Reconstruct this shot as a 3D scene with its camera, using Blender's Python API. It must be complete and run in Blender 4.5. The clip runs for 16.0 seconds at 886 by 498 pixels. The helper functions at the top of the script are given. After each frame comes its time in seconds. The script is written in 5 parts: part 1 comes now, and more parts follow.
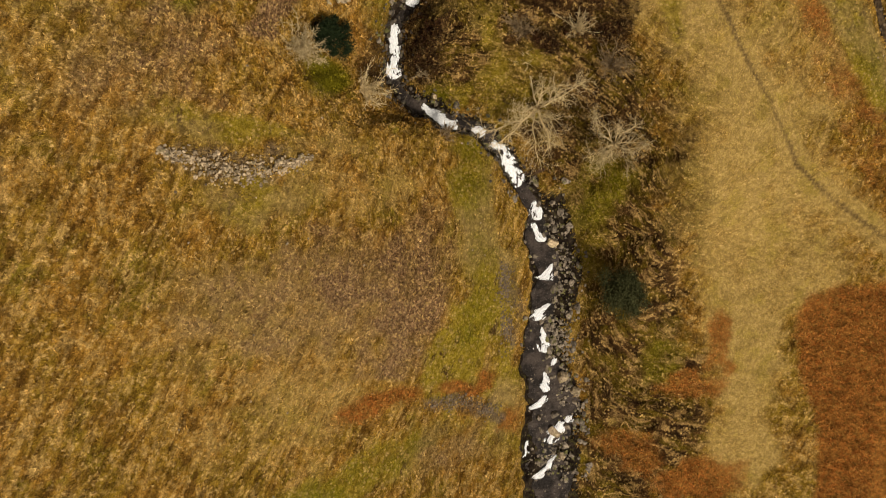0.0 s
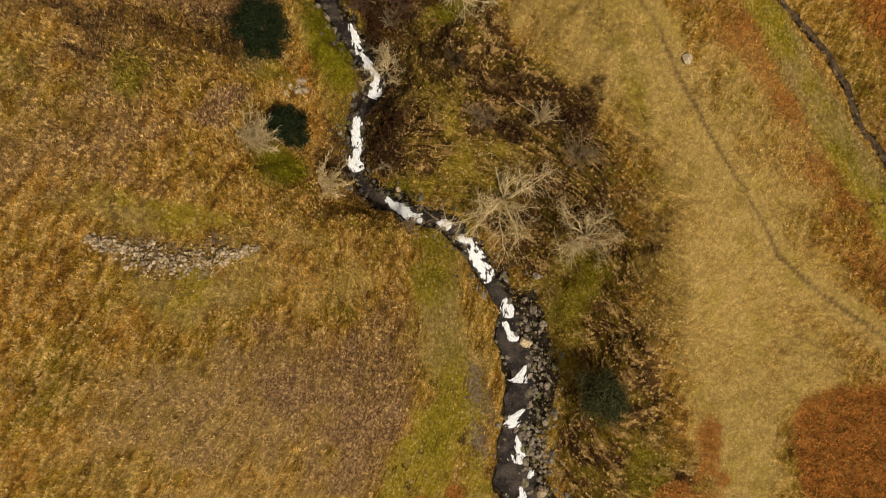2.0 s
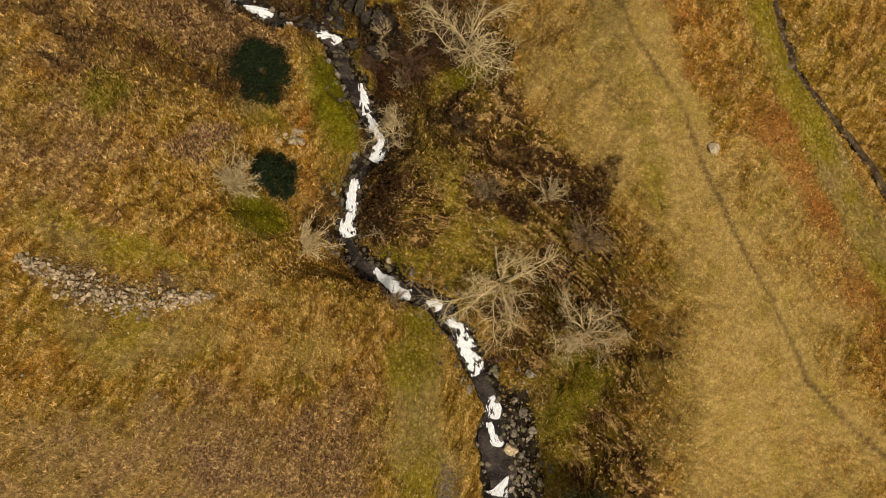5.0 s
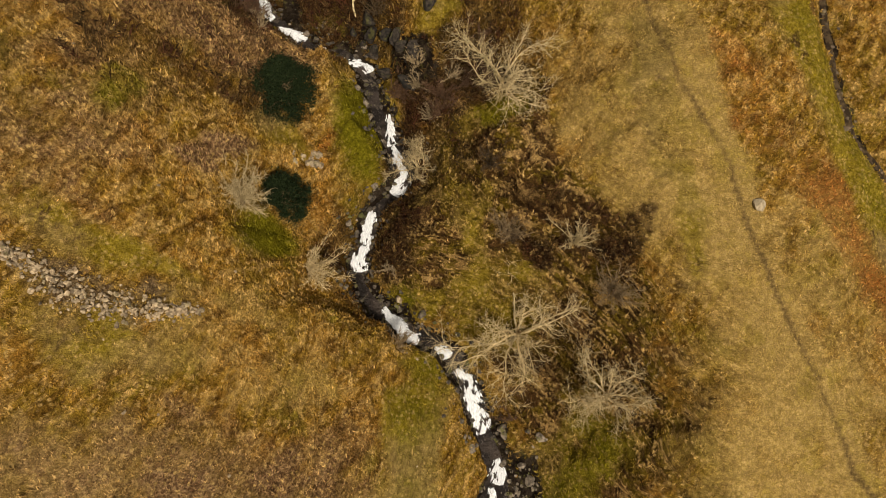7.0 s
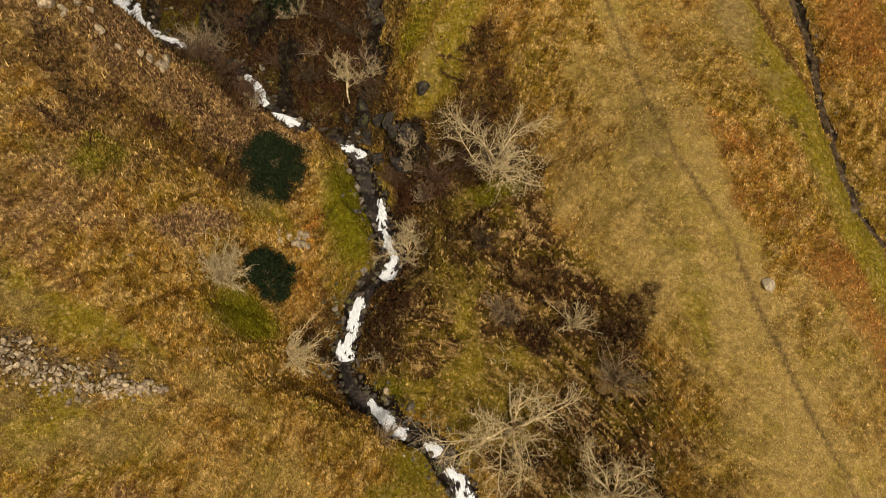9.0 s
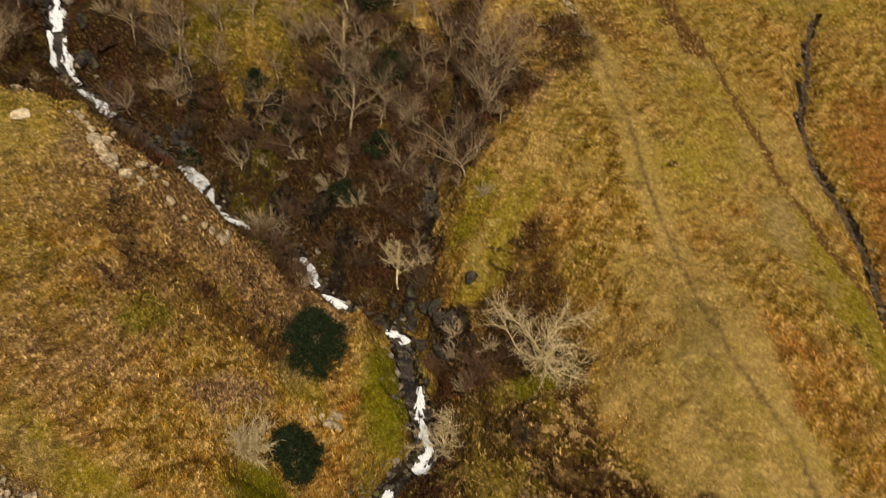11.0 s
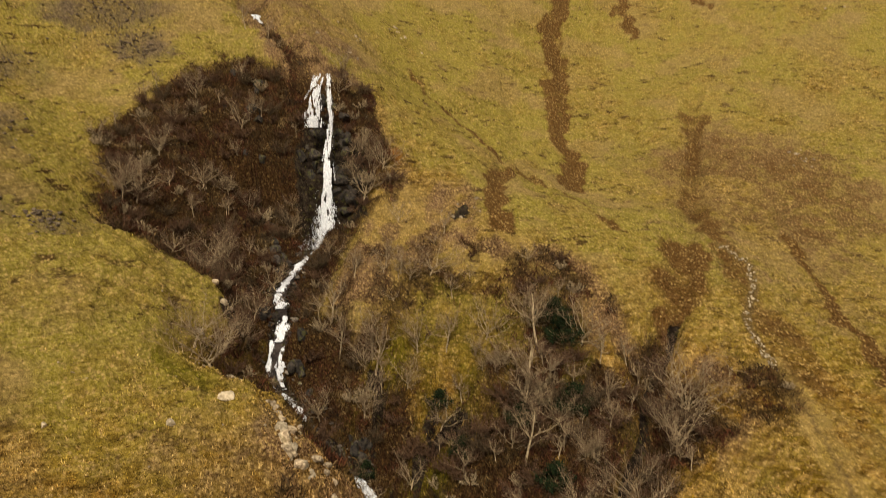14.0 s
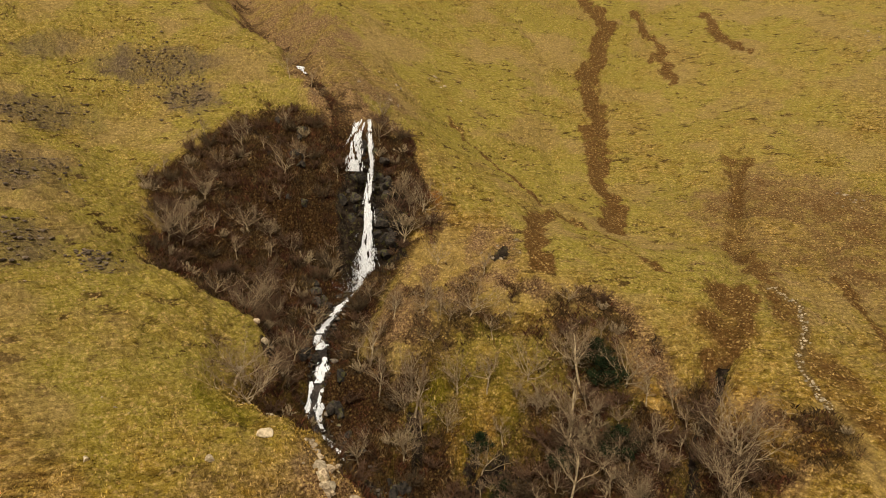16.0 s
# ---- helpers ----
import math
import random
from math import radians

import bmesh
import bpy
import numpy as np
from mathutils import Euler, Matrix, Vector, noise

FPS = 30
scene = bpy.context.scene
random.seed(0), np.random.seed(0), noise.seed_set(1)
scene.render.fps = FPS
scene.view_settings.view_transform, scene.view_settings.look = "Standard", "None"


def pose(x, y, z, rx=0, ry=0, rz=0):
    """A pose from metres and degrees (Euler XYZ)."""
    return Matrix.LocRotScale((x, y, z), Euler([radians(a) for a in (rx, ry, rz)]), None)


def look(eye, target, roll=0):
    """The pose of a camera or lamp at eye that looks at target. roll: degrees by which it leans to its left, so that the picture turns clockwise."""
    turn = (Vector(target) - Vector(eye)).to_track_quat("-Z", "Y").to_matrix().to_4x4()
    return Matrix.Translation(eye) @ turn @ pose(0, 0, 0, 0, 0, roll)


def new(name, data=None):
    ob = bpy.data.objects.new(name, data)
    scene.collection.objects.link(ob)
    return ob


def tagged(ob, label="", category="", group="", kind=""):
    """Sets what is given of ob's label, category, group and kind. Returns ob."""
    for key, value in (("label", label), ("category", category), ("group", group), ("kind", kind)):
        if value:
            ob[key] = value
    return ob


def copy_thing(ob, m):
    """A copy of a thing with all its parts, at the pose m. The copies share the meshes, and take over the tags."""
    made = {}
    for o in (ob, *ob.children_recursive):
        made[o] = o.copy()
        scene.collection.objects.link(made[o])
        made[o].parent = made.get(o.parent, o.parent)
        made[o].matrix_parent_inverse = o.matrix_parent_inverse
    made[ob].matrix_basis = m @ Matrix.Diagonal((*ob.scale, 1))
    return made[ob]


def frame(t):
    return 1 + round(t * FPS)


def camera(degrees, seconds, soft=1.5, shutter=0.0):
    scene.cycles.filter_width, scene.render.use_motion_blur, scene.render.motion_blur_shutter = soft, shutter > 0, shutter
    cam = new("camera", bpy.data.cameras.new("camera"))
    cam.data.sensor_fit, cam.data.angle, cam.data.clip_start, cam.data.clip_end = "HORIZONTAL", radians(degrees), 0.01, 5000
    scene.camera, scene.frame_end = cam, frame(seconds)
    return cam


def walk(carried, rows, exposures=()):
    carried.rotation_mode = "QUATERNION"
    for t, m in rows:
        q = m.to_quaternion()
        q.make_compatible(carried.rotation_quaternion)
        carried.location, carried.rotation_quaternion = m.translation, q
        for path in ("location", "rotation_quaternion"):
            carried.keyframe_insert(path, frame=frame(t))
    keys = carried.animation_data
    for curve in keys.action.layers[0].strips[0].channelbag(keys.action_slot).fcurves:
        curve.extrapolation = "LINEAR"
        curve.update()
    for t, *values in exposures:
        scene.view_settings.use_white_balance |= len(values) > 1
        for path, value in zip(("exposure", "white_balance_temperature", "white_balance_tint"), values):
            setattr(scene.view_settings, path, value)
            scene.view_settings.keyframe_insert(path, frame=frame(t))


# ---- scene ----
cam = camera(63.6, 16.0, soft=0.7, shutter=0.4)
METRES, EYE, TILT, LEAN, TURN = 32.0, 63.0, -86.5, 0.0, 0.0
ROWS = [
    (0.0, 0.0, 0.0, 0.0, -0.0, 0.0, -0.0),
    (0.5, 0.0249, 0.0384, -0.0088, -0.1, 2.19, 0.09),
    (1.0, 0.0531, 0.0758, -0.0178, -0.17, 4.44, 0.17),
    (1.5, 0.0812, 0.1124, -0.0267, -0.19, 6.63, 0.24),
    (2.0, 0.1063, 0.1498, -0.0347, -0.2, 8.85, 0.32),
    (2.5, 0.1308, 0.1864, -0.0409, -0.12, 10.49, 0.33),
    (3.0, 0.1514, 0.2248, -0.0495, -0.06, 11.92, 0.17),
    (3.5, 0.1704, 0.2633, -0.0582, 0.04, 13.4, -0.67),
    (4.0, 0.1892, 0.3018, -0.0661, 0.17, 14.87, -2.0),
    (4.5, 0.2062, 0.3403, -0.0748, 0.33, 16.37, -4.09),
    (5.0, 0.2229, 0.379, -0.0818, 0.52, 17.85, -6.68),
    (7.5, 0.2704, 0.5768, -0.1205, 0.97, 25.43, -12.66),
    (8.0, 0.2786, 0.6146, -0.1295, 1.05, 27.54, -12.67),
    (10.5, 0.3191, 0.7271, -0.1655, 1.22, 45.64, -15.08),
    (11.0, 0.3245, 0.7456, -0.1707, 1.28, 50.45, -18.46),
    (11.5, 0.3286, 0.7645, -0.1745, 1.35, 55.3, -22.05),
    (12.0, 0.3341, 0.7859, -0.1788, 1.53, 60.14, -25.87),
    (12.5, 0.3388, 0.8054, -0.1799, 1.63, 64.94, -28.81),
    (13.0, 0.3436, 0.8231, -0.1808, 1.85, 69.61, -30.91),
    (13.5, 0.3445, 0.8399, -0.1821, 1.98, 74.23, -32.36),
    (14.0, 0.3457, 0.8573, -0.1831, 2.19, 78.81, -34.11),
    (14.5, 0.3499, 0.8732, -0.1847, 2.43, 82.56, -34.66),
    (15.0, 0.3482, 0.8834, -0.1868, 2.63, 82.7, -35.31),
    (15.5, 0.3488, 0.8891, -0.1865, 2.84, 82.57, -36.31),
    (16.0, 0.3423, 0.8958, -0.1812, 3.01, 82.44, -37.22),
]
walk(cam, [(t, pose(0, 0, EYE, TILT, LEAN, TURN) @ pose(METRES * x, METRES * y, METRES * z, 90 + pitch, roll, yaw)) for t, x, y, z, yaw, pitch, roll in ROWS], [(0.0, -0.06), (8.0, -0.09), (12.5, 0.02), (15.0, 0.02), (16.0, 0.02)])
# ---- sky and sun: bright high cloud with a hazy sun ----
SUN_UP, SUN_TURN = radians(45), radians(150)
world = bpy.data.worlds.new("sky")
scene.world = world
world.use_nodes = True
wn, wl = world.node_tree.nodes, world.node_tree.links
sky = wn.new("ShaderNodeTexSky")
sky.sky_type, sky.sun_disc, sky.sun_elevation, sky.sun_rotation = "NISHITA", False, SUN_UP, SUN_TURN
sky.air_density, sky.dust_density = 1.0, 3.0
cloud = wn.new("ShaderNodeMix")
cloud.data_type = "RGBA"
cloud.inputs[0].default_value = 0.92
wl.new(sky.outputs[0], cloud.inputs[6])
cloud.inputs[7].default_value = (8.3, 7.7, 6.8, 1)
wl.new(cloud.outputs[2], wn["Background"].inputs[0])
wn["Background"].inputs[1].default_value = 0.052
sun = new("sun", bpy.data.lights.new("sun", "SUN"))
sun.data.energy, sun.data.angle, sun.data.color = 4.2, radians(9), (1.0, 0.9, 0.74)
sun.matrix_world = look((0, 0, 0), (-math.sin(SUN_TURN) * math.cos(SUN_UP), -math.cos(SUN_TURN) * math.cos(SUN_UP), -math.sin(SUN_UP)))


# ---- materials ----
class Nodes:
    """Short calls for a node material."""

    def __init__(self, name):
        self.material = bpy.data.materials.new(name)
        self.material.use_nodes = True
        self.tree = self.material.node_tree
        self.shader = self.tree.nodes["Principled BSDF"]
        self.place = self.add("ShaderNodeNewGeometry").outputs["Position"]

    def add(self, kind):
        return self.tree.nodes.new(kind)

    def put(self, value, socket):
        if isinstance(value, bpy.types.NodeSocket):
            self.tree.links.new(value, socket)
        else:
            socket.default_value = (*value, 1) if isinstance(value, tuple) and len(value) == 3 and socket.type == "RGBA" else value

    def noise(self, scale, detail=3.0, rough=0.55, place=None):
        node = self.add("ShaderNodeTexNoise")
        self.put(self.place if place is None else place, node.inputs["Vector"])
        node.inputs["Scale"].default_value, node.inputs["Detail"].default_value, node.inputs["Roughness"].default_value = scale, detail, rough
        return node.outputs["Fac"]

    def cells(self, scale, feature="F1"):
        node = self.add("ShaderNodeTexVoronoi")
        node.feature = feature
        self.put(self.place, node.inputs["Vector"])
        node.inputs["Scale"].default_value = scale
        return node

    def math(self, op, a, b=0.0):
        node = self.add("ShaderNodeMath")
        node.operation = op
        self.put(a, node.inputs[0])
        self.put(b, node.inputs[1])
        return node.outputs[0]

    def ramp(self, value, low, high, to_low=0.0, to_high=1.0):
        node = self.add("ShaderNodeMapRange")
        node.interpolation_type = "SMOOTHSTEP"
        for socket, v in zip(node.inputs, (value, low, high, to_low, to_high)):
            self.put(v, socket)
        return node.outputs[0]

    def mix(self, f, a, b, blend="MIX"):
        node = self.add("ShaderNodeMix")
        node.data_type, node.blend_type = "RGBA", blend
        self.put(f, node.inputs[0])
        self.put(a, node.inputs[6])
        self.put(b, node.inputs[7])
        return node.outputs[2]

    def bump(self, height, strength, distance):
        node = self.add("ShaderNodeBump")
        self.put(height, node.inputs["Height"])
        node.inputs["Strength"].default_value, node.inputs["Distance"].default_value = strength, distance
        self.tree.links.new(node.outputs[0], self.shader.inputs["Normal"])

    def done(self, colour, rough, specular=0.3):
        self.put(colour, self.shader.inputs["Base Color"])
        self.put(rough, self.shader.inputs["Roughness"])
        self.shader.inputs["Specular IOR Level"].default_value = specular
        return self.material


def moor_material(name, blades):
    """Grass, moss, bracken, heather, scree and rock, by the masks on the mesh, with some shade painted in."""
    n = Nodes(name)
    if blades:
        root = n.add("ShaderNodeAttribute")
        root.attribute_name = "root"
        n.place = root.outputs["Vector"]
    masks = []
    for layer in ("zone_a", "zone_b", "zone_c"):
        split = n.add("ShaderNodeSeparateColor")
        mask = n.add("ShaderNodeAttribute")
        mask.attribute_name = layer
        n.put(mask.outputs["Color"], split.inputs[0])
        masks += list(split.outputs)[:3]
        if layer == "zone_a":
            moss = mask.outputs["Alpha"]
        if layer == "zone_b":
            bank = mask.outputs["Alpha"]
    rust, green, straw, heather, brush_and_shade, burnt_and_shade, scree, tread, rock = masks
    broad, mid, fine = n.noise(0.16, 4), n.noise(1.1, 4, 0.6), n.noise(5.5, 4, 0.65)
    speck = n.noise(14, 2, 0.6)
    grass = n.mix(n.ramp(broad, 0.38, 0.6), (0.32, 0.174, 0.030), (0.25, 0.163, 0.020))
    grass = n.mix(n.ramp(n.noise(0.23, 4, 0.6), 0.53, 0.68, 0, 0.8), grass, (0.20, 0.158, 0.018))
    grass = n.mix(n.ramp(mid, 0.52, 0.75), grass, (0.46, 0.315, 0.11))
    along_slope = n.add("ShaderNodeVectorMath")
    along_slope.operation = "MULTIPLY"
    n.put(n.place, along_slope.inputs[0])
    along_slope.inputs[1].default_value = (0.33, 0.33, 2.4)
    # Shade and light of the small ledges, painted as streaks along the contours.
    ledge_shading = n.noise(1.0, 3, 0.6, along_slope.outputs[0])
    grass = n.mix(n.ramp(ledge_shading, 0.46, 0.32, 0, 0.4), grass, (0.075, 0.040, 0.009))
    grass = n.mix(n.ramp(ledge_shading, 0.55, 0.68, 0, 0.75), grass, (0.46, 0.315, 0.11))
    grass = n.mix(n.ramp(mid, 0.48, 0.3, 0, 0.45), grass, (0.13, 0.068, 0.012))
    level = n.add("ShaderNodeSeparateXYZ")
    n.put(n.place, level.inputs[0])
    upland = n.ramp(level.outputs[2], 10.0, 22.0)
    grass = n.mix(n.math("MULTIPLY", upland, 0.6), grass, n.mix(n.ramp(mid, 0.4, 0.62), (0.27, 0.20, 0.042), (0.42, 0.31, 0.10)))
    spun = n.add("ShaderNodeVectorRotate")
    spun.rotation_type = "Z_AXIS"
    spun.inputs["Angle"].default_value = 0.42
    n.put(n.place, spun.inputs["Vector"])
    drawn = n.add("ShaderNodeVectorMath")
    drawn.operation = "MULTIPLY"
    n.put(spun.outputs[0], drawn.inputs[0])
    drawn.inputs[1].default_value = (1.8, 0.34, 0.3)
    # Combed grass: shadows between the swathes painted dark, straw tops pale.
    comb_shading = n.noise(1.0, 4, 0.62, drawn.outputs[0])
    grass = n.mix(n.ramp(comb_shading, 0.49, 0.36, 0, 0.75), grass, (0.11, 0.054, 0.012))
    grass = n.mix(n.ramp(comb_shading, 0.52, 0.64, 0, 0.75), grass, (0.46, 0.302, 0.098))

    def over(base, mask, colour, second, soft=0.30, jag=0.75):
        edge = n.math("ADD", mask, n.math("MULTIPLY", n.math("SUBTRACT", fine if jag < 0.7 else mid, 0.5), jag))
        return n.mix(n.ramp(edge, 0.5 - soft, 0.5 + soft), base, n.mix(n.ramp(fine, 0.4, 0.62), colour, second))

    colour = over(grass, straw, (0.44, 0.30, 0.105), (0.355, 0.245, 0.066), 0.45)
    soil = n.mix(n.ramp(n.noise(0.42, 4, 0.65), 0.44, 0.56), (0.094, 0.050, 0.017), (0.130, 0.090, 0.011))
    soil = n.mix(n.ramp(n.noise(0.9, 4, 0.65, along_slope.outputs[0]), 0.52, 0.42, 0, 0.9), soil, (0.030, 0.015, 0.007))
    soil = n.mix(n.ramp(n.noise(1.3, 4, 0.65, along_slope.outputs[0]), 0.52, 0.60, 0, 0.85), soil, (0.40, 0.265, 0.105))
    colour = n.mix(n.ramp(n.math("ADD", bank, n.math("MULTIPLY", n.math("SUBTRACT", mid, 0.5), 0.9)), 0.3, 0.7), colour, soil)
    colour = over(colour, green, n.mix(upland, (0.205, 0.152, 0.010), (0.235, 0.192, 0.026)), n.mix(upland, (0.315, 0.232, 0.032), (0.36, 0.285, 0.075)), 0.5)
    olive = n.math("MULTIPLY", n.ramp(n.noise(0.3, 4, 0.6), 0.5, 0.64), n.math("MULTIPLY", straw, 0.55))
    colour = n.mix(olive, colour, (0.29, 0.215, 0.032))
    high = n.math("MULTIPLY", upland, 0.45)
    sward = n.math("MAXIMUM", n.math("MULTIPLY", green, 0.55), high)
    # Hummock shadows painted on the sward as dark dashes.
    shade_dashes = n.add("ShaderNodeVectorMath")
    shade_dashes.operation = "MULTIPLY"
    n.put(n.place, shade_dashes.inputs[0])
    shade_dashes.inputs[1].default_value = (0.42, 0.42, 1.5)
    spots = n.math("MULTIPLY", n.ramp(n.noise(0.85, 5, 0.72, shade_dashes.outputs[0]), 0.46, 0.38), n.ramp(n.noise(0.14, 4, 0.65), 0.4, 0.54))
    colour = n.mix(n.math("MULTIPLY", spots, n.math("MULTIPLY", sward, 2.1)), colour, (0.080, 0.048, 0.016))
    # Painted highlights: pale flecks between the dashes.
    glint = n.math("MULTIPLY", n.ramp(n.noise(1.1, 5, 0.7), 0.54, 0.62), n.math("MULTIPLY", sward, 0.55))
    colour = n.mix(glint, colour, (0.44, 0.345, 0.13))
    colour = n.mix(n.math("MULTIPLY", n.ramp(n.noise(0.075, 4, 0.6), 0.48, 0.6), n.math("MULTIPLY", n.math("MAXIMUM", green, high), 0.8)), colour, (0.33, 0.228, 0.09))
    colour = over(colour, heather, (0.125, 0.068, 0.032), (0.36, 0.235, 0.118), 0.4)
    colour = over(colour, rust, (0.32, 0.122, 0.026), (0.25, 0.13, 0.03), 0.5)
    colour = over(colour, burnt_and_shade, (0.16, 0.086, 0.026), (0.115, 0.062, 0.019), 0.4)
    colour = over(colour, brush_and_shade, (0.026, 0.013, 0.007), (0.075, 0.040, 0.014), 0.45)
    colour = over(colour, moss, (0.115, 0.103, 0.005), (0.195, 0.165, 0.011), 0.4)
    tussock = n.cells(2.6)
    crest = n.math("MULTIPLY", n.ramp(n.math("ADD", tussock.outputs["Distance"], n.math("MULTIPLY", fine, 0.35)), 0.62, 0.38), n.ramp(mid, 0.38, 0.56))
    crest = n.math("MULTIPLY", crest, n.math("SUBTRACT", 1.0, n.math("MAXIMUM", n.math("MULTIPLY", n.math("MAXIMUM", green, straw), 0.35), n.math("MAXIMUM", moss, n.math("MAXIMUM", rust, n.math("MULTIPLY", brush_and_shade, 0.75))))))
    colour = n.mix(n.math("MULTIPLY", crest, 0.95), colour, (0.53, 0.365, 0.135))
    # Tussock shadows and lit edges, multiplied into every colour as contour flecks.
    flecks = n.noise(1.7, 3, 0.6, along_slope.outputs[0])
    even = n.math("MAXIMUM", straw, green)
    coarse = n.math("SUBTRACT", 1.0, n.math("MULTIPLY", even, 0.7))
    colour = n.mix(coarse, colour, n.mix(n.ramp(flecks, 0.36, 0.58), n.mix(1.0, colour, (0.68, 0.64, 0.58), "MULTIPLY"), n.mix(1.0, colour, (1.14, 1.13, 1.12), "MULTIPLY")))
    if not blades:
        pebbles = n.cells(5.0)
        colour = over(colour, scree, (0.20, 0.145, 0.095), (0.115, 0.078, 0.05), 0.45, 0.6)
        colour = over(colour, tread, (0.13, 0.083, 0.028), (0.23, 0.155, 0.06), 0.4, 0.35)
        stone = n.mix(n.ramp(mid, 0.4, 0.7), (0.016, 0.011, 0.008), (0.06, 0.045, 0.031))
        stone = n.mix(n.ramp(n.noise(2.2, 5, 0.7), 0.55, 0.66), stone, (0.09, 0.085, 0.02))
        edge = n.math("ADD", rock, n.math("MULTIPLY", n.math("SUBTRACT", mid, 0.5), 0.8))
        colour = n.mix(n.ramp(edge, 0.4, 0.6), colour, stone)
        specked = n.mix(n.ramp(speck, 0.35, 0.68), n.mix(1.0, colour, (0.5, 0.48, 0.45), "MULTIPLY"), n.mix(1.0, colour, (1.27, 1.25, 1.22), "MULTIPLY"))
        colour = n.mix(n.math("SUBTRACT", 1.0, n.math("MULTIPLY", even, 0.4)), colour, specked)
        clump = n.noise(2.4, 5, 0.7)
        mottled = n.mix(n.ramp(clump, 0.36, 0.64), n.mix(1.0, colour, (0.6, 0.57, 0.52), "MULTIPLY"), n.mix(1.0, colour, (1.25, 1.24, 1.22), "MULTIPLY"))
        colour = n.mix(n.math("SUBTRACT", 1.0, n.math("MULTIPLY", n.math("MAXIMUM", straw, n.math("MULTIPLY", green, 0.5)), 0.4)), colour, mottled)
        n.bump(n.math("ADD", n.math("ADD", n.math("MULTIPLY", fine, 0.7), n.math("MULTIPLY", flecks, n.math("MULTIPLY", coarse, 1.0))), n.math("ADD", n.math("MULTIPLY", speck, 0.35), n.math("MULTIPLY", n.ramp(pebbles.outputs["Distance"], 0.1, 0.6), n.math("MULTIPLY", scree, 0.4)))), 0.9, 0.4)
        return n.done(colour, n.ramp(rock, 0.4, 0.8, 0.95, 0.75), 0.04)
    island = n.add("ShaderNodeNewGeometry").outputs["Random Per Island"]
    tint = n.mix(island, (0.55, 0.52, 0.47), (1.8, 1.75, 1.7))
    return n.done(n.mix(1.0, colour, tint, "MULTIPLY"), 0.85, 0.04)


MOOR_GROUND = moor_material("moor_ground", False)
MOOR_TUFTS = moor_material("moor_grass", True)


def peat_material():
    n = Nodes("peaty_sike")
    n.bump(n.noise(4, 3), 0.8, 0.1)
    return n.done(n.mix(n.ramp(n.noise(1.6, 4, 0.7), 0.4, 0.6), (0.028, 0.018, 0.010), (0.085, 0.057, 0.030)), 0.7, 0.06)


def water_material():
    n = Nodes("beck_water")
    ripple = n.noise(3.2, 4, 0.6)
    colour = n.mix(n.ramp(n.noise(0.7, 3), 0.4, 0.65), (0.017, 0.013, 0.011), (0.062, 0.047, 0.039))
    n.bump(ripple, 1.0, 0.3)
    # Pale flecks: broken water, and glints painted into the colour.
    return n.done(n.mix(n.ramp(n.noise(6, 4, 0.7), 0.58, 0.72), colour, (0.19, 0.16, 0.14)), 0.45, 0.12)


def foam_material():
    n = Nodes("white_water")
    f = n.noise(5, 4, 0.7)
    n.bump(f, 0.25, 0.06)
    island = n.add("ShaderNodeNewGeometry").outputs["Random Per Island"]
    return n.done(n.mix(island, (0.55, 0.56, 0.59), (0.95, 0.95, 0.95)), 0.5, 0.3)


def stone_material(name, dark, light, moss):
    n = Nodes(name)
    shade = n.add("ShaderNodeObjectInfo").outputs["Random"]
    shade = n.math("FRACT", n.math("ADD", shade, n.math("MULTIPLY", n.add("ShaderNodeNewGeometry").outputs["Random Per Island"], 0.999)))
    body = n.mix(n.ramp(n.noise(3.5, 5, 0.65), 0.35, 0.65), dark, light)
    body = n.mix(1.0, body, n.mix(shade, (0.6, 0.59, 0.57), (1.45, 1.42, 1.36)), "MULTIPLY")
    body = n.mix(n.ramp(n.noise(1.4, 4, 0.6), 0.54, 0.64, 0, moss), body, (0.13, 0.125, 0.022))
    n.bump(n.noise(9, 4, 0.65), 0.6, 0.06)
    return n.done(body, 0.85, 0.3)


def bark_material(name, dark, light):
    n = Nodes(name)
    shade = n.add("ShaderNodeObjectInfo").outputs["Random"]
    body = n.mix(n.ramp(n.noise(4, 4, 0.6), 0.35, 0.65), dark, light)
    n.bump(n.noise(16, 3), 0.4, 0.02)
    return n.done(n.mix(1.0, body, n.mix(shade, (0.8, 0.8, 0.8), (1.2, 1.2, 1.2)), "MULTIPLY"), 0.85, 0.2)


def leaf_material(name, dark, light):
    n = Nodes(name)
    island = n.add("ShaderNodeNewGeometry").outputs["Random Per Island"]
    return n.done(n.mix(island, dark, light), 0.85, 0.06)


def undergrowth_material():
    """Dead bracken, bilberry and bare twigs, each stem its own brown."""
    n = Nodes("gorge_undergrowth")
    island = n.add("ShaderNodeNewGeometry").outputs["Random Per Island"]
    wood = n.mix(n.ramp(n.noise(0.35, 3), 0.42, 0.58), (0.074, 0.027, 0.012), (0.066, 0.040, 0.013))
    wood = n.mix(n.ramp(n.noise(0.2, 3, 0.6), 0.56, 0.66), wood, (0.055, 0.036, 0.018))
    wood = n.mix(n.ramp(n.noise(0.5, 3, 0.6), 0.55, 0.65), wood, (0.17, 0.115, 0.048))
    return n.done(n.mix(1.0, wood, n.mix(n.math("MULTIPLY", island, n.ramp(n.noise(0.6, 3, 0.6), 0.38, 0.6, 0.45, 1.0)), (0.18, 0.17, 0.16), (1.9, 1.84, 1.75)), "MULTIPLY"), 0.85, 0.15)


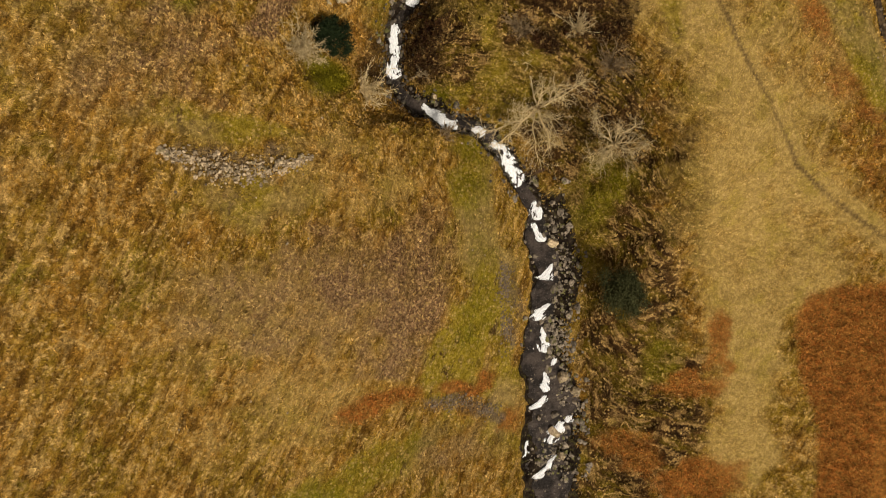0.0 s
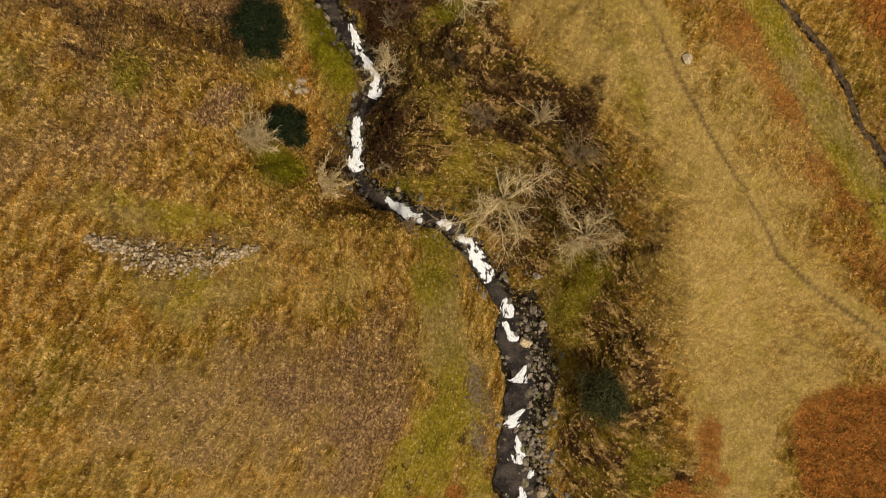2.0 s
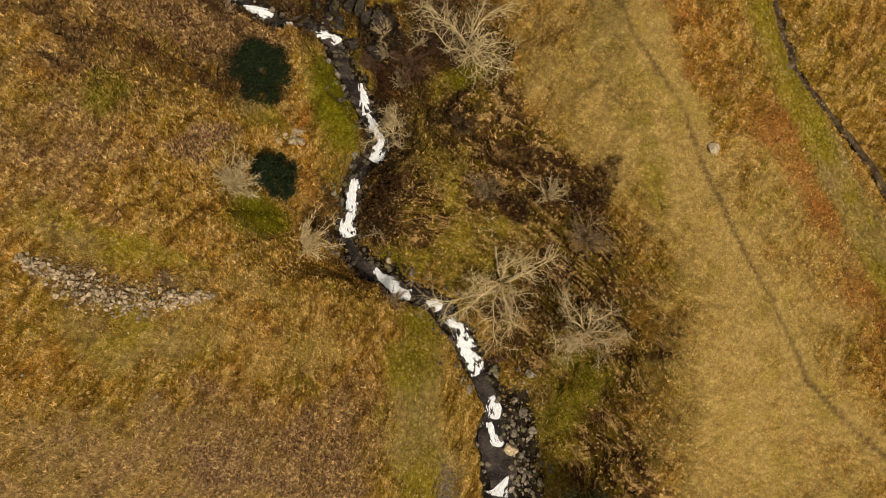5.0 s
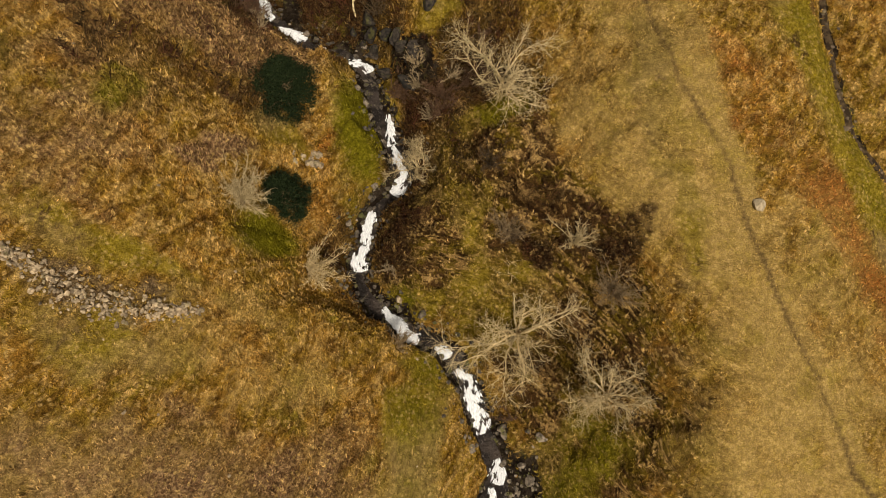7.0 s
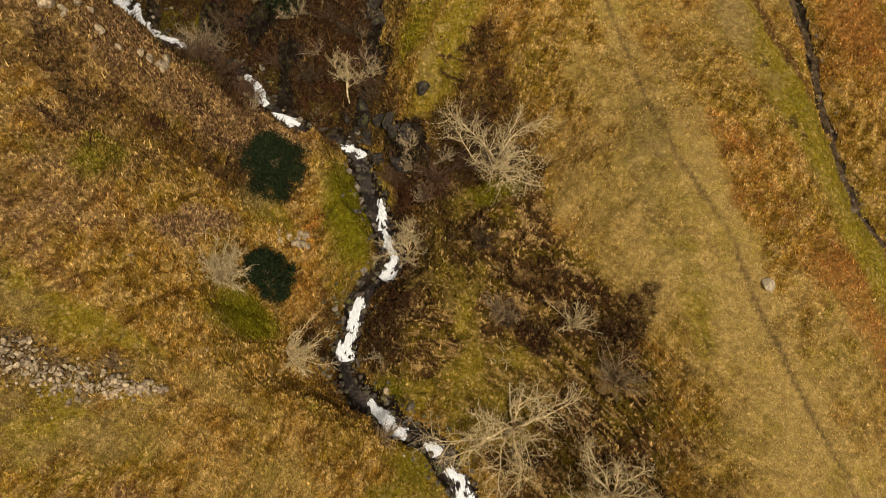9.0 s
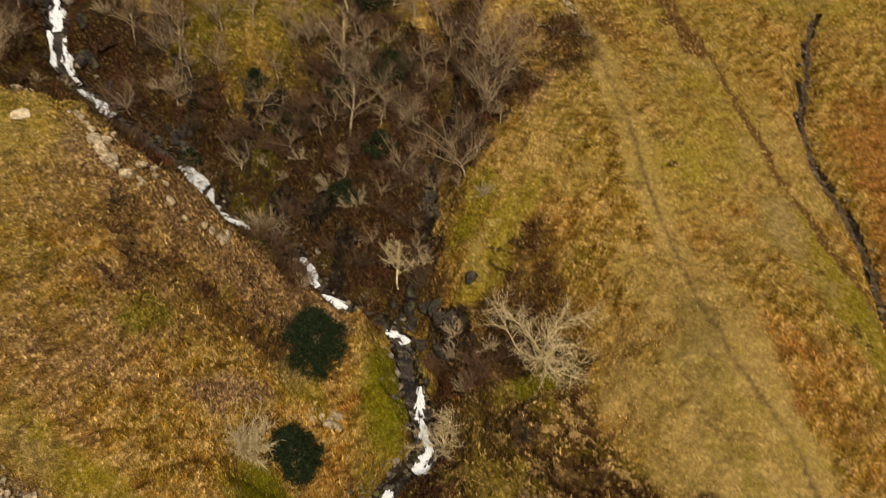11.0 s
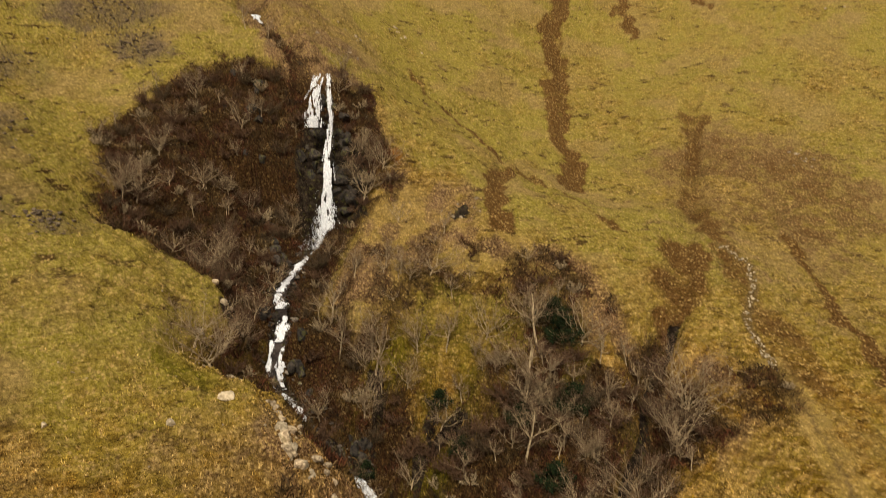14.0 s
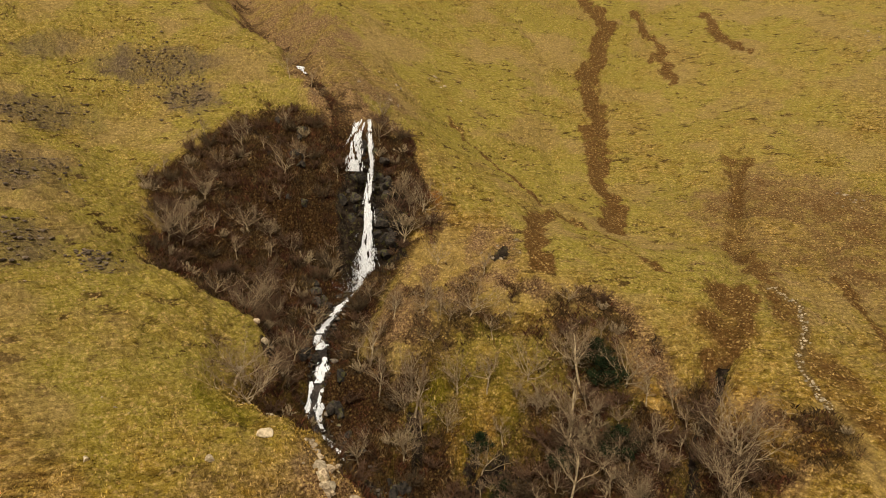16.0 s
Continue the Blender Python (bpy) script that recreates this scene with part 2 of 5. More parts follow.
UNDERGROWTH = undergrowth_material()
WATER, FOAM, PEAT = water_material(), foam_material(), peat_material()
WET_STONE = stone_material("wet_beck_stone", (0.066, 0.052, 0.040), (0.25, 0.205, 0.155), 0.75)
PALE_STONE = stone_material("weathered_stone", (0.15, 0.108, 0.066), (0.46, 0.36, 0.235), 0.3)
LIGHT_STONE = stone_material("pale_boulder_stone", (0.26, 0.205, 0.13), (0.50, 0.41, 0.28), 0.15)
PALE_BARK = bark_material("pale_lichened_bark", (0.44, 0.325, 0.155), (0.74, 0.585, 0.33))
GREY_BARK = bark_material("grey_brown_bark", (0.18, 0.12, 0.06), (0.36, 0.255, 0.135))
RED_BARK = bark_material("red_brown_twigs", (0.075, 0.038, 0.02), (0.15, 0.085, 0.045))
HOLLY_LEAF = leaf_material("dark_holly_leaf", (0.007, 0.012, 0.005), (0.024, 0.034, 0.012))
GORSE_LEAF = leaf_material("dark_juniper_leaf", (0.030, 0.033, 0.012), (0.080, 0.078, 0.030))
WOOD_BARK = bark_material("brown_grey_birch_bark", (0.22, 0.158, 0.084), (0.46, 0.35, 0.205))
WOOD_TWIGS = bark_material("brown_birch_twigs", (0.115, 0.062, 0.035), (0.245, 0.152, 0.088))
DARK_STONE = stone_material("dark_streamside_stone", (0.022, 0.018, 0.015), (0.115, 0.092, 0.070), 0.5)
CRAG = stone_material("black_gorge_rock", (0.010, 0.008, 0.007), (0.055, 0.043, 0.032), 0.35)
SCRUB_BARK = bark_material("dark_scrub_twigs", (0.05, 0.032, 0.017), (0.14, 0.092, 0.045))
# ---- the lie of the land ----
# The beck from below the lower cascades up to the plunge pool (x, y, water level).
LOWER_BECK = [
    (11, -70, -30), (12, -45, -26), (12.5, -23, -22.5), (12.4, -16, -21.5), (12.6, -12.5, -21), (10.8, -7, -20.2), (11.1, -2, -19.3),
    (12.1, 2.5, -18.6), (10.7, 6.3, -18), (10.3, 9.2, -17.5), (8.6, 12.2, -16.8), (6.6, 15.2, -14.8), (4.1, 17.8, -14.2),
    (-0.2, 19.1, -14.2), (-3.3, 20.6, -14), (-5.7, 23.6, -13.7), (-5.1, 26.5, -11.9), (-4.9, 28.4, -11.3), (-3.2, 30.2, -10.4),
    (-2.8, 32, -9.9), (-4.6, 34.4, -9), (-6.9, 37.5, -8), (-8.6, 40.8, -7), (-11.4, 41.9, -6.2), (-13, 41.3, -6),
    (-16, 42, -5.2), (-18.5, 43.2, -4), (-20.8, 45, -3.2), (-28, 46.4, -1.5), (-31.8, 46.6, -0.7),
]
# The upper falls, from the slide above the plunge pool to the gill on the fell.
UPPER_BECK = [
    (-34, 47.2, 3), (-39, 47.6, 6), (-42.6, 47.6, 8.7), (-45.2, 47.4, 10.5), (-46.5, 47.8, 12.4), (-47.4, 49.6, 15.2), (-49.2, 52, 17.7),
    (-52.2, 54.3, 19.3), (-53.2, 57.6, 21.2), (-53.6, 61.5, 23.3), (-53.5, 64.3, 24.7), (-55.4, 66.2, 39.2), (-56.2, 66.9, 41.2),
    (-57.5, 68, 48.9), (-62, 70.5, 50), (-75, 77.5, 52.8), (-83, 80.3, 55.6), (-86, 81.8, 59.6), (-90, 83.5, 60.2), (-104, 90.5, 63.6), (-128, 105, 76.5), (-155, 122, 94),
]
BECK = np.array(LOWER_BECK + UPPER_BECK, float)
# The dry ravine that joins below the hollies, and the small sike beyond the path.
RAVINE = np.array([(-9.5, 41.8, -6.2), (-8.5, 46, -2.5), (-8.5, 52, 3.5), (-8, 58, 8.8), (-11, 65, 12.2), (-10.8, 69, 14.4), (-10.6, 73, 17.6)], float)
SIKE = np.array([(62, -10, 0), (52, 14, 0), (47, 23.7, 0), (45.1, 26, 0), (44, 29.7, 0), (41.6, 33.3, 0), (37.3, 36.2, 0), (33, 39, 0), (30.6, 46, 0), (29.4, 54.5, 0), (27.4, 59.6, 0), (25.2, 63.7, 0), (23.8, 70, 0), (24.3, 80, 0), (24.8, 91, 0), (27, 120, 0), (28, 160, 0)], float)
# Spot heights: the moor west of the beck, the shoulder east of it, the fell above.
MOOR = [
    (-80, -70, 24), (-30, -60, -2), (-5, -50, -14), (-60, -20, 22), (-24.5, -0.5, 7.5), (-9.2, -4.5, -3.4), (-2.7, -14, -13), (-18.1, 2, 4.4),
    (-1.7, 2.4, -8.1), (-11.7, 6.1, 0.3), (-26, 7.7, 9.5), (-3.1, 9.9, -7.9), (2.9, 10.4, -11.4), (-22.7, 11.1, 7), (-11.6, 11.7, 1.1), (-27.3, 16.3, 11.3),
    (-18.2, 17, 5.2), (-37.9, 22.3, 17.9), (-31.4, 23.7, 14.6), (-15.5, 23.7, 1.9), (-20.8, 24.6, 7), (-37.7, 27.3, 19.8), (-26, 27.8, 10.8),
    (-10.5, 28.2, -4.5), (-21.8, 28.7, 6.5), (-23.3, 31.2, 10.3), (-31.7, 30.2, 17.6), (-20.1, 40, 3.2), (-43.4, 36.9, 21.5), (-27.5, 31, 14.6), (-29.2, 32.8, 15.5), (-31.6, 34, 16.2), (-37.5, 36.5, 15), (-37.4, 31.1, 18.6), (-21.4, 37.4, 3.9),
]
SHOULDER = [
    (60, -70, -24), (26.4, -6.4, -15.3), (19, 1, -14), (41.7, 2.7, -12), (25.5, 2.8, -12.8), (33, 7, -10.6), (21.6, 6.2, -11.5), (25.7, 10.7, -6.2), (40.6, 14.3, -7.6),
    (24.6, 16.7, -3.4), (30.6, 18, -4.7), (18.5, 19.1, -6.2), (15.3, 23.9, -4), (21.7, 25, -0.8), (5.3, 27.8, -4.6), (25.4, 29.2, -0.6), (29, 30.5, -0.3),
    (38.9, 30.6, -5.2), (16.4, 38, 4), (4.5, 38.5, -2.6), (8.2, 46.4, 3.9), (13.1, 49.3, 4), (1.7, 49.4, 5), (18.3, 57.8, 6.3), (8.8, 57.7, 9.8), (70, 40, -8), (90, 0, -14),
]
FELL = [
    (-43.7, 38.8, 22.4), (-49, 39.5, 24.6), (-52, 36.3, 27.4), (-59.5, 46.5, 24.6), (-44.3, 59, 22.6), (-48.9, 37.1, 25), (-56.7, 38, 27), (-69, 38.8, 34.3), (-85, 50.6, 43), (-97, 58.5, 55), (-120, 40, 62), (-100, -20, 45), (-79, 60, 46.5), (-69, 70, 50.3), (-76, 70, 52.4), (-84.5, 72.8, 58.2), (-95, 76.8, 65.8), (-110, 82.2, 75.6),
    (-3, 67.2, 14.5), (-17, 62, 15), (-39.8, 57.3, 19.5), (-30.1, 60.1, 18.6), (-29, 68.3, 25), (-37.9, 72.2, 29.6), (-45, 71, 30.2), (-51, 78, 38.5), (-47.4, 56.2, 17), (-64, 78, 49), (0.2, 87.3, 18.8), (-14.5, 91.3, 26.3),
    (-31.6, 97.3, 30), (-55, 114, 44), (-24, 122.6, 38.6), (-5, 126, 35.4), (-60, 95, 44), (-46, 144, 54), (-77, 118, 60), (-34, 169, 68), (-13, 185, 73),
]
CREST = [(-140, 90, 92), (-160, 200, 128), (-95, 215, 112), (-50, 225, 104), (-14, 228, 93), (10, 232, 84), (50, 240, 66), (90, 150, 30), (60, 100, 8), (-30, 330, 96), (120, 330, 60), (-230, 120, 130), (-220, 320, 140)]
SPOTS = np.array(MOOR + SHOULDER + FELL + CREST + [(x, y, z + 0.6) for x, y, z in LOWER_BECK[:13]], float)


def spline_weights(p, smooth):
    """Thin-plate weights through the spot heights p."""
    d = np.hypot(p[:, None, 0] - p[None, :, 0], p[:, None, 1] - p[None, :, 1]) / 50
    k = np.where(d > 0, d * d * np.log(np.maximum(d, 1e-9)), 0) + smooth * np.eye(len(p))
    q = np.c_[np.ones(len(p)), p[:, :2] / 50]
    a = np.block([[k, q], [q.T, np.zeros((3, 3))]])
    return np.linalg.solve(a, np.r_[p[:, 2], 0, 0, 0])


WEIGHTS = spline_weights(SPOTS, 0.0015)


def open_land(x, y):
    """The land's height before the water cut into it."""
    h = WEIGHTS[-3] + WEIGHTS[-2] * x / 50 + WEIGHTS[-1] * y / 50
    for (px, py, _), w in zip(SPOTS, WEIGHTS):
        d2 = ((x - px) ** 2 + (y - py) ** 2) / 2500
        h = h + w * 0.5 * d2 * np.log(np.maximum(d2, 1e-12))
    return h


def along(line, x, y):
    """Distance to a line in plan, its height at the nearest point, the side (left of its run: +), and the run's length there."""
    best = np.full(np.shape(x), 1e9)
    z, side, run, s0 = np.zeros_like(best), np.zeros_like(best), np.zeros_like(best), 0.0
    for a, b in zip(line[:-1], line[1:]):
        ux, uy = b[0] - a[0], b[1] - a[1]
        n = math.hypot(ux, uy)
        f = np.clip(((x - a[0]) * ux + (y - a[1]) * uy) / (n * n), 0, 1)
        d = np.hypot(x - a[0] - f * ux, y - a[1] - f * uy)
        near = d < best
        best = np.where(near, d, best)
        z = np.where(near, a[2] + f * (b[2] - a[2]), z)
        side = np.where(near, np.sign(ux * (y - a[1]) - uy * (x - a[0])), side)
        run = np.where(near, s0 + f * n, run)
        s0 += n
    return best, z, side, run


def smooth_min(a, b, r):
    h = np.clip(0.5 + 0.5 * (b - a) / r, 0, 1)
    return b + (a - b) * h - r * h * (1 - h)


def step(x, a, b):
    f = np.clip((x - a) / (b - a), 0, 1)
    return f * f * (3 - 2 * f)


def hashed(i, j, seed):
    v = (i * 374761393 + j * 668265263 + seed * 974634777) & 0x7FFFFFFF
    v = ((v ^ (v >> 13)) * 1274126177) & 0x7FFFFFFF
    return ((v ^ (v >> 16)) & 0xFFFF) / 65535.0


def grain(x, y, size, octaves=3, seed=0):
    """Smooth noise from 0 to 1 with lumps of the given size in metres."""
    total, weight, amount = 0.0, 0.0, 1.0
    for k in range(octaves):
        u, v = np.asarray(x) / size + 17.3 * k, np.asarray(y) / size - 9.1 * k
        i, j = np.floor(u).astype(np.int64), np.floor(v).astype(np.int64)
        f, g = u - i, v - j
        f, g = f * f * (3 - 2 * f), g * g * (3 - 2 * g)
        a, b = hashed(i, j, seed + k), hashed(i + 1, j, seed + k)
        c, d = hashed(i, j + 1, seed + k), hashed(i + 1, j + 1, seed + k)
        total = total + amount * (a + (b - a) * f + (c - a) * g + (a - b - c + d) * f * g)
        weight += amount
        amount *= 0.5
        size *= 0.5
    return total / weight


def folds(x, y):
    """Low rises and hollows of the open fell."""
    far = step(y - 0.4 * x, 72, 100) + step(-x, 60, 80) * step(y, 10, 20)
    return np.clip(far, 0, 1) * (2.6 * (grain(x, y, 17, 3, 71) - 0.5) + 1.0 * (grain(x, y, 4.5, 2, 72) - 0.5))


# Shallow dry gullies and old sheep trods on the fell: (line, depth, half width).
GULLIES = [
    ([(-93, 160), (-78, 153.6), (-67.6, 135), (-57.4, 119.4), (-48.6, 107.5), (-43, 90), (-34, 76)], 0.9, 2.4),
    ([(-28.6, 141), (-23.3, 122), (-17.4, 104), (-14, 86), (-11, 74)], 1.0, 2.6),
    ([(-80, 183), (-66, 168), (-63.5, 151), (-57.7, 142), (-49.3, 128), (-41.6, 112), (-34, 98)], 0.8, 2.4),
    ([(-72, 100.7), (-63.4, 106.7), (-57, 104.4), (-47.4, 97.7), (-39.6, 92.6), (-28.7, 83.6), (-22.8, 89), (-15, 86)], 0.7, 0.8),
    ([(-7, 111), (-1.3, 101), (3, 92)], 0.6, 2.0),
]


def beck_west(run):
    """How far the water reaches west of the beck's line."""
    return np.interp(run, [45, 56, 60, 66, 71, 74, 78, 84], [3.0, 2.9, 2.1, 1.3, 1.2, 1.8, 0.8, 0.45])


def land(x, y):
    """The ground's height, with the gorge, the ravine and the sike cut in."""
    h = open_land(x, y) + folds(x, y)
    for line, depth, half in GULLIES:
        d, _, _, _ = along(np.array([(*p, 0.0) for p in line]), x, y)
        h = h - depth * (1 - step(d, 0.1 * half, half))
    d, z, side, run = along(BECK, x, y)
    d = np.maximum(d + 1.5 * (grain(x, y, 1.5, 2, 33) - 0.5) * step(d, 0.2, 1.2), 0)
    left = np.interp(run, [60, 85, 105, 134, 140, 157, 160, 167, 172, 180, 195, 230], [1.5, 1.3, 1.8, 1.4, 0.65, 0.65, 1.5, 1.5, 1.1, 0.7, 1.3, 0.9])
    right = np.interp(run, [60, 85, 105, 150, 180, 195, 230], [0.8, 1.1, 1.4, 1.5, 1.7, 1.5, 0.8])
    wide = np.where(side > 0, beck_west(run), 1.0 - 0.45 * step(run, 82, 90) + 3.2 * step(run, 35, 48) * (1 - step(run, 76, 84)))
    wall = np.maximum(d - 4.5, 0) * 1.5 * (side > 0) * step(run, 132, 140) * (1 - step(run, 166, 174)) + z - 0.25 + np.maximum(d - wide, 0) * np.where(side > 0, left, right) + 0.12 * np.minimum(d, wide)
    h = smooth_min(h, wall, 1.0)
    d, z, _, _ = along(RAVINE, x, y)
    h = smooth_min(h, z + np.maximum(d - 0.4, 0) * 1.2, 0.8)
    d, z, _, _ = along(SIKE, x, y)
    h = smooth_min(h, h - 1.15 + np.maximum(d - 0.3, 0) * 0.75, 0.4)
    return h


def patch(x, y, cx, cy, rx, ry, turn=0.0):
    """1 inside an oval of ground, falling to 0 outside it."""
    c, s = math.cos(radians(turn)), math.sin(radians(turn))
    u, v = (x - cx) * c + (y - cy) * s, -(x - cx) * s + (y - cy) * c
    return 1 - step(np.sqrt((u / rx) ** 2 + (v / ry) ** 2), 0.55, 1.45)


def strip(x, y, line, width):
    """1 on a line of ground, falling to 0 at 1.3 times half its width."""
    d, _, _, _ = along(np.array([(*p, 0.0) for p in line]), x, y)
    return 1 - step(d, 0.35 * width, 0.65 * width)


def inside(x, y, outline, soft):
    """1 inside a closed outline of ground, 0 outside, over a soft edge."""
    odd, near = np.zeros(np.shape(x), bool), np.full(np.shape(x), 1e9)
    for (ax, ay), (bx, by) in zip(outline, outline[1:] + outline[:1]):
        odd ^= ((ay > y) != (by > y)) & (x < (bx - ax) * (y - ay) / (by - ay + 1e-9) + ax)
        f = np.clip(((x - ax) * (bx - ax) + (y - ay) * (by - ay)) / ((bx - ax) ** 2 + (by - ay) ** 2), 0, 1)
        near = np.minimum(near, np.hypot(x - ax - f * (bx - ax), y - ay - f * (by - ay)))
    return step(np.where(odd, near, -near), -soft, soft)


def most(*fields):
    out = fields[0]
    for f in fields[1:]:
        out = np.maximum(out, f)
    return out


GORGE = [
    (-9, 40), (-16, 38.5), (-20, 38.5), (-24, 37.4), (-27.4, 34.4), (-30.5, 36), (-32.6, 33), (-37.4, 32.4), (-39.2, 31.4), (-40.6, 35), (-42, 38.6), (-44.6, 40.4), (-49.7, 41), (-55.6, 43.4), (-60.4, 42.6), (-59.6, 38),
    (-63, 36.5), (-67.7, 41.8), (-73, 43.4), (-79.5, 48.6), (-81.2, 53.8), (-79.6, 56.4), (-78.3, 60.5), (-73, 64.2), (-70.3, 66.2), (-67, 69.5), (-62, 72), (-60.5, 75.5), (-59, 78), (-55.5, 78.5), (-53.5, 76.5), (-51, 77),
    (-49.2, 72.3), (-48.6, 66), (-49, 62), (-48.5, 58), (-46.5, 54.5), (-41, 54), (-39.7, 55.7), (-38.5, 58.2), (-35.8, 62), (-32, 64.4), (-26, 66.8), (-22, 71), (-19, 68.9), (-16.7, 63.3), (-12.5, 61.7), (-11, 66), (-9.5, 66),
    (-8.5, 62), (-5, 63.5), (-1.5, 60), (-5, 50), (-7, 44), (-8, 41),
]
FOOTPATH = [(47, 5), (39.5, 9.7), (35.2, 12.8), (31.6, 18.4), (27.7, 22.9), (25.2, 27), (22.8, 31.6), (20.2, 34.2), (17.8, 37), (15.7, 41.2), (13.4, 48), (9.3, 54.5), (6.4, 60), (3.2, 66), (-0.4, 71)]
STONY_PATH = [(-0.4, 71), (-2.2, 73.5), (-4.4, 77.2), (-5, 83.9), (-6.4, 88.6), (-10.4, 90.3)]
OLD_TRACK = [(29.2, 47.3), (26.7, 51.3), (22.6, 57.6), (18.6, 63.2), (16.1, 67.3), (12.8, 72.4), (8.6, 78), (2, 91)]


EAST_BANK = [
    (11.5, 31.5), (16.5, 27.5), (21.5, 23), (24.2, 18.6), (25.7, 14), (26.6, 9.9), (28, 5.3), (27.6, 0), (29.5, -8), (30, -15), (28, -26), (16, -26), (15.5, -10), (15.5, 0), (14, 7),
    (11.2, 12), (8, 17), (2, 20.5), (-3, 23), (-3, 28), (-1, 31), (0, 38), (8.5, 40.5), (9.5, 36),
]
KNOLL = [(-12, 6), (-8.2, 6.8), (-5.3, 5.4), (-0.6, 11.6), (1.4, 9), (1.5, 2.5), (-0.1, -2.8), (-2.3, -9), (-9, -8.3), (-9.8, -3.5), (-11.8, 2.6)]


def zones(x, y, h, cut):
    """What grows or lies where, and some painted shade: masks from 0 to 1. cut: how deep the water has cut below the
    open land.
    """
    d, _, side, run = along(BECK, x, y)
    d = d + 1.4 * (grain(x, y, 1.5, 2, 33) - 0.5)
    x0, y0 = x, y
    roam = 1.0 + 1.6 * step(y0, 55, 110)
    x = x0 + roam * (5.0 * (grain(x0, y0, 6, 4, 21) - 0.5) + 1.6 * (grain(x0, y0, 1.6, 2, 22) - 0.5))
    y = y0 + roam * (5.0 * (grain(x0, y0, 6, 4, 23) - 0.5) + 1.6 * (grain(x0, y0, 1.6, 2, 24) - 0.5))
    wild = 0.9 * (grain(x0, y0, 7, 3, 3) - 0.5) + 0.9 * (grain(x0, y0, 1.5, 3, 4) - 0.5)
    rust = most(
        inside(x0 + 0.35 * (x - x0), y0 + 0.35 * (y - y0), [(37.6, -2.2), (38.6, 0), (42.2, 0.8), (50, 1.4), (62, -4), (62, -34), (43, -30), (42, -18), (41.6, -13), (39.2, -9)], 0.7), patch(x, y, 27.8, -10.4, 3.6, 1.8, 12) * 0.9, patch(x, y, 30, -5, 1.4, 3.6, 14) * 0.9, patch(x, y, 29.5, -21.5, 5, 3), patch(x, y, 21.5, -18, 3.2, 2.4) * 0.8,
        strip(x0 + 0.5 * (x - x0), y0 + 0.5 * (y - y0), [(21.5, 40), (24.5, 35.5), (31.5, 31), (36.6, 25.4), (39, 21.5), (41.4, 17.4), (45, 12)], 4.2) * (0.05 + 0.95 * grain(x0, y0, 3.0, 3, 36)), patch(x, y, 49, 40, 5, 7, 20), patch(x, y, 52, 28, 4, 5),
        patch(x, y, -6.5, -11.5, 4, 1.5, 20), patch(x, y, 2.2, -10, 3, 0.7, 8), patch(x, y, 7.6, -14, 1.4, 2.4) * 0.7, patch(x, y, 33, 66, 5, 14) * 0.6,
        patch(x, y, -50, 73, 1.8, 3.2) * 0.85, patch(x, y, -9.3, 30.5, 0.9, 2.2) * 0.6, patch(x, y, -7.6, 25.5, 1.2, 2.5) * 0.55)
    green = most(
        strip(x, y, [(3.4, 11), (4.6, 6), (4.4, 0), (3, -5), (0, -9)], 5.5), patch(x, y, 6.8, -12, 1.8, 6), patch(x, y, -7.4, 34.4, 2.6, 5.4, 12), patch(x, y, -10.8, 20.8, 1.8, 2.4), patch(x, y, 17.2, 11.4, 3, 4) * 0.8, patch(x, y, 16.5, 8, 3.5, 9) * 0.65, patch(x, y, 9, 22, 3, 2) * 0.6,
        patch(x, y, 1, 21.5, 2.2, 1.4), patch(x, y, 6.2, 19.5, 2, 1.6) * 0.8, patch(x, y, 24, -7.5, 2.6, 3.2) * 0.9, patch(x, y, 2.8, 14.8, 2.6, 2) * 0.9, patch(x, y, 4.5, 36, 2.4, 1.6) * 0.8,
        patch(x, y, -1, 47, 2.2, 5.5, -35), strip(x0, y0, [(22, 55), (28, 45), (33, 36), (37.5, 30.5), (41, 26), (44, 21), (48, 14)], 4.5), strip(x, y, [(14, 42), (17.5, 34), (22.4, 25)], 2.2) * 0.7, patch(x, y, -13.2, 28.5, 2, 1.5) * 0.8, patch(x, y, -17, 13.2, 7, 1.3, -4) * 0.7, patch(x, y, -16, 7.8, 5, 1.2) * 0.7,
        patch(x, y, -42, 29, 10, 9) * 0.6, patch(x, y, -33, 66, 5, 7) * 0.7, patch(x, y, 0, -17, 8, 3) * 0.5, strip(x, y, [(-20, -22), (-9, -18), (1, -14.5)], 4.5) * 0.85, step(y - 0.4 * x, 62, 95) * (0.3 + 0.8 * grain(x0, y0, 22, 3, 61)), step(-x, 22, 34) * step(y0, 12, 22) * (0.5 + 0.6 * grain(x0, y0, 16, 3, 62)), patch(x, y, -20, 74, 12, 5) * 0.5, patch(x, y, 12, 62, 7, 12) * 0.5)
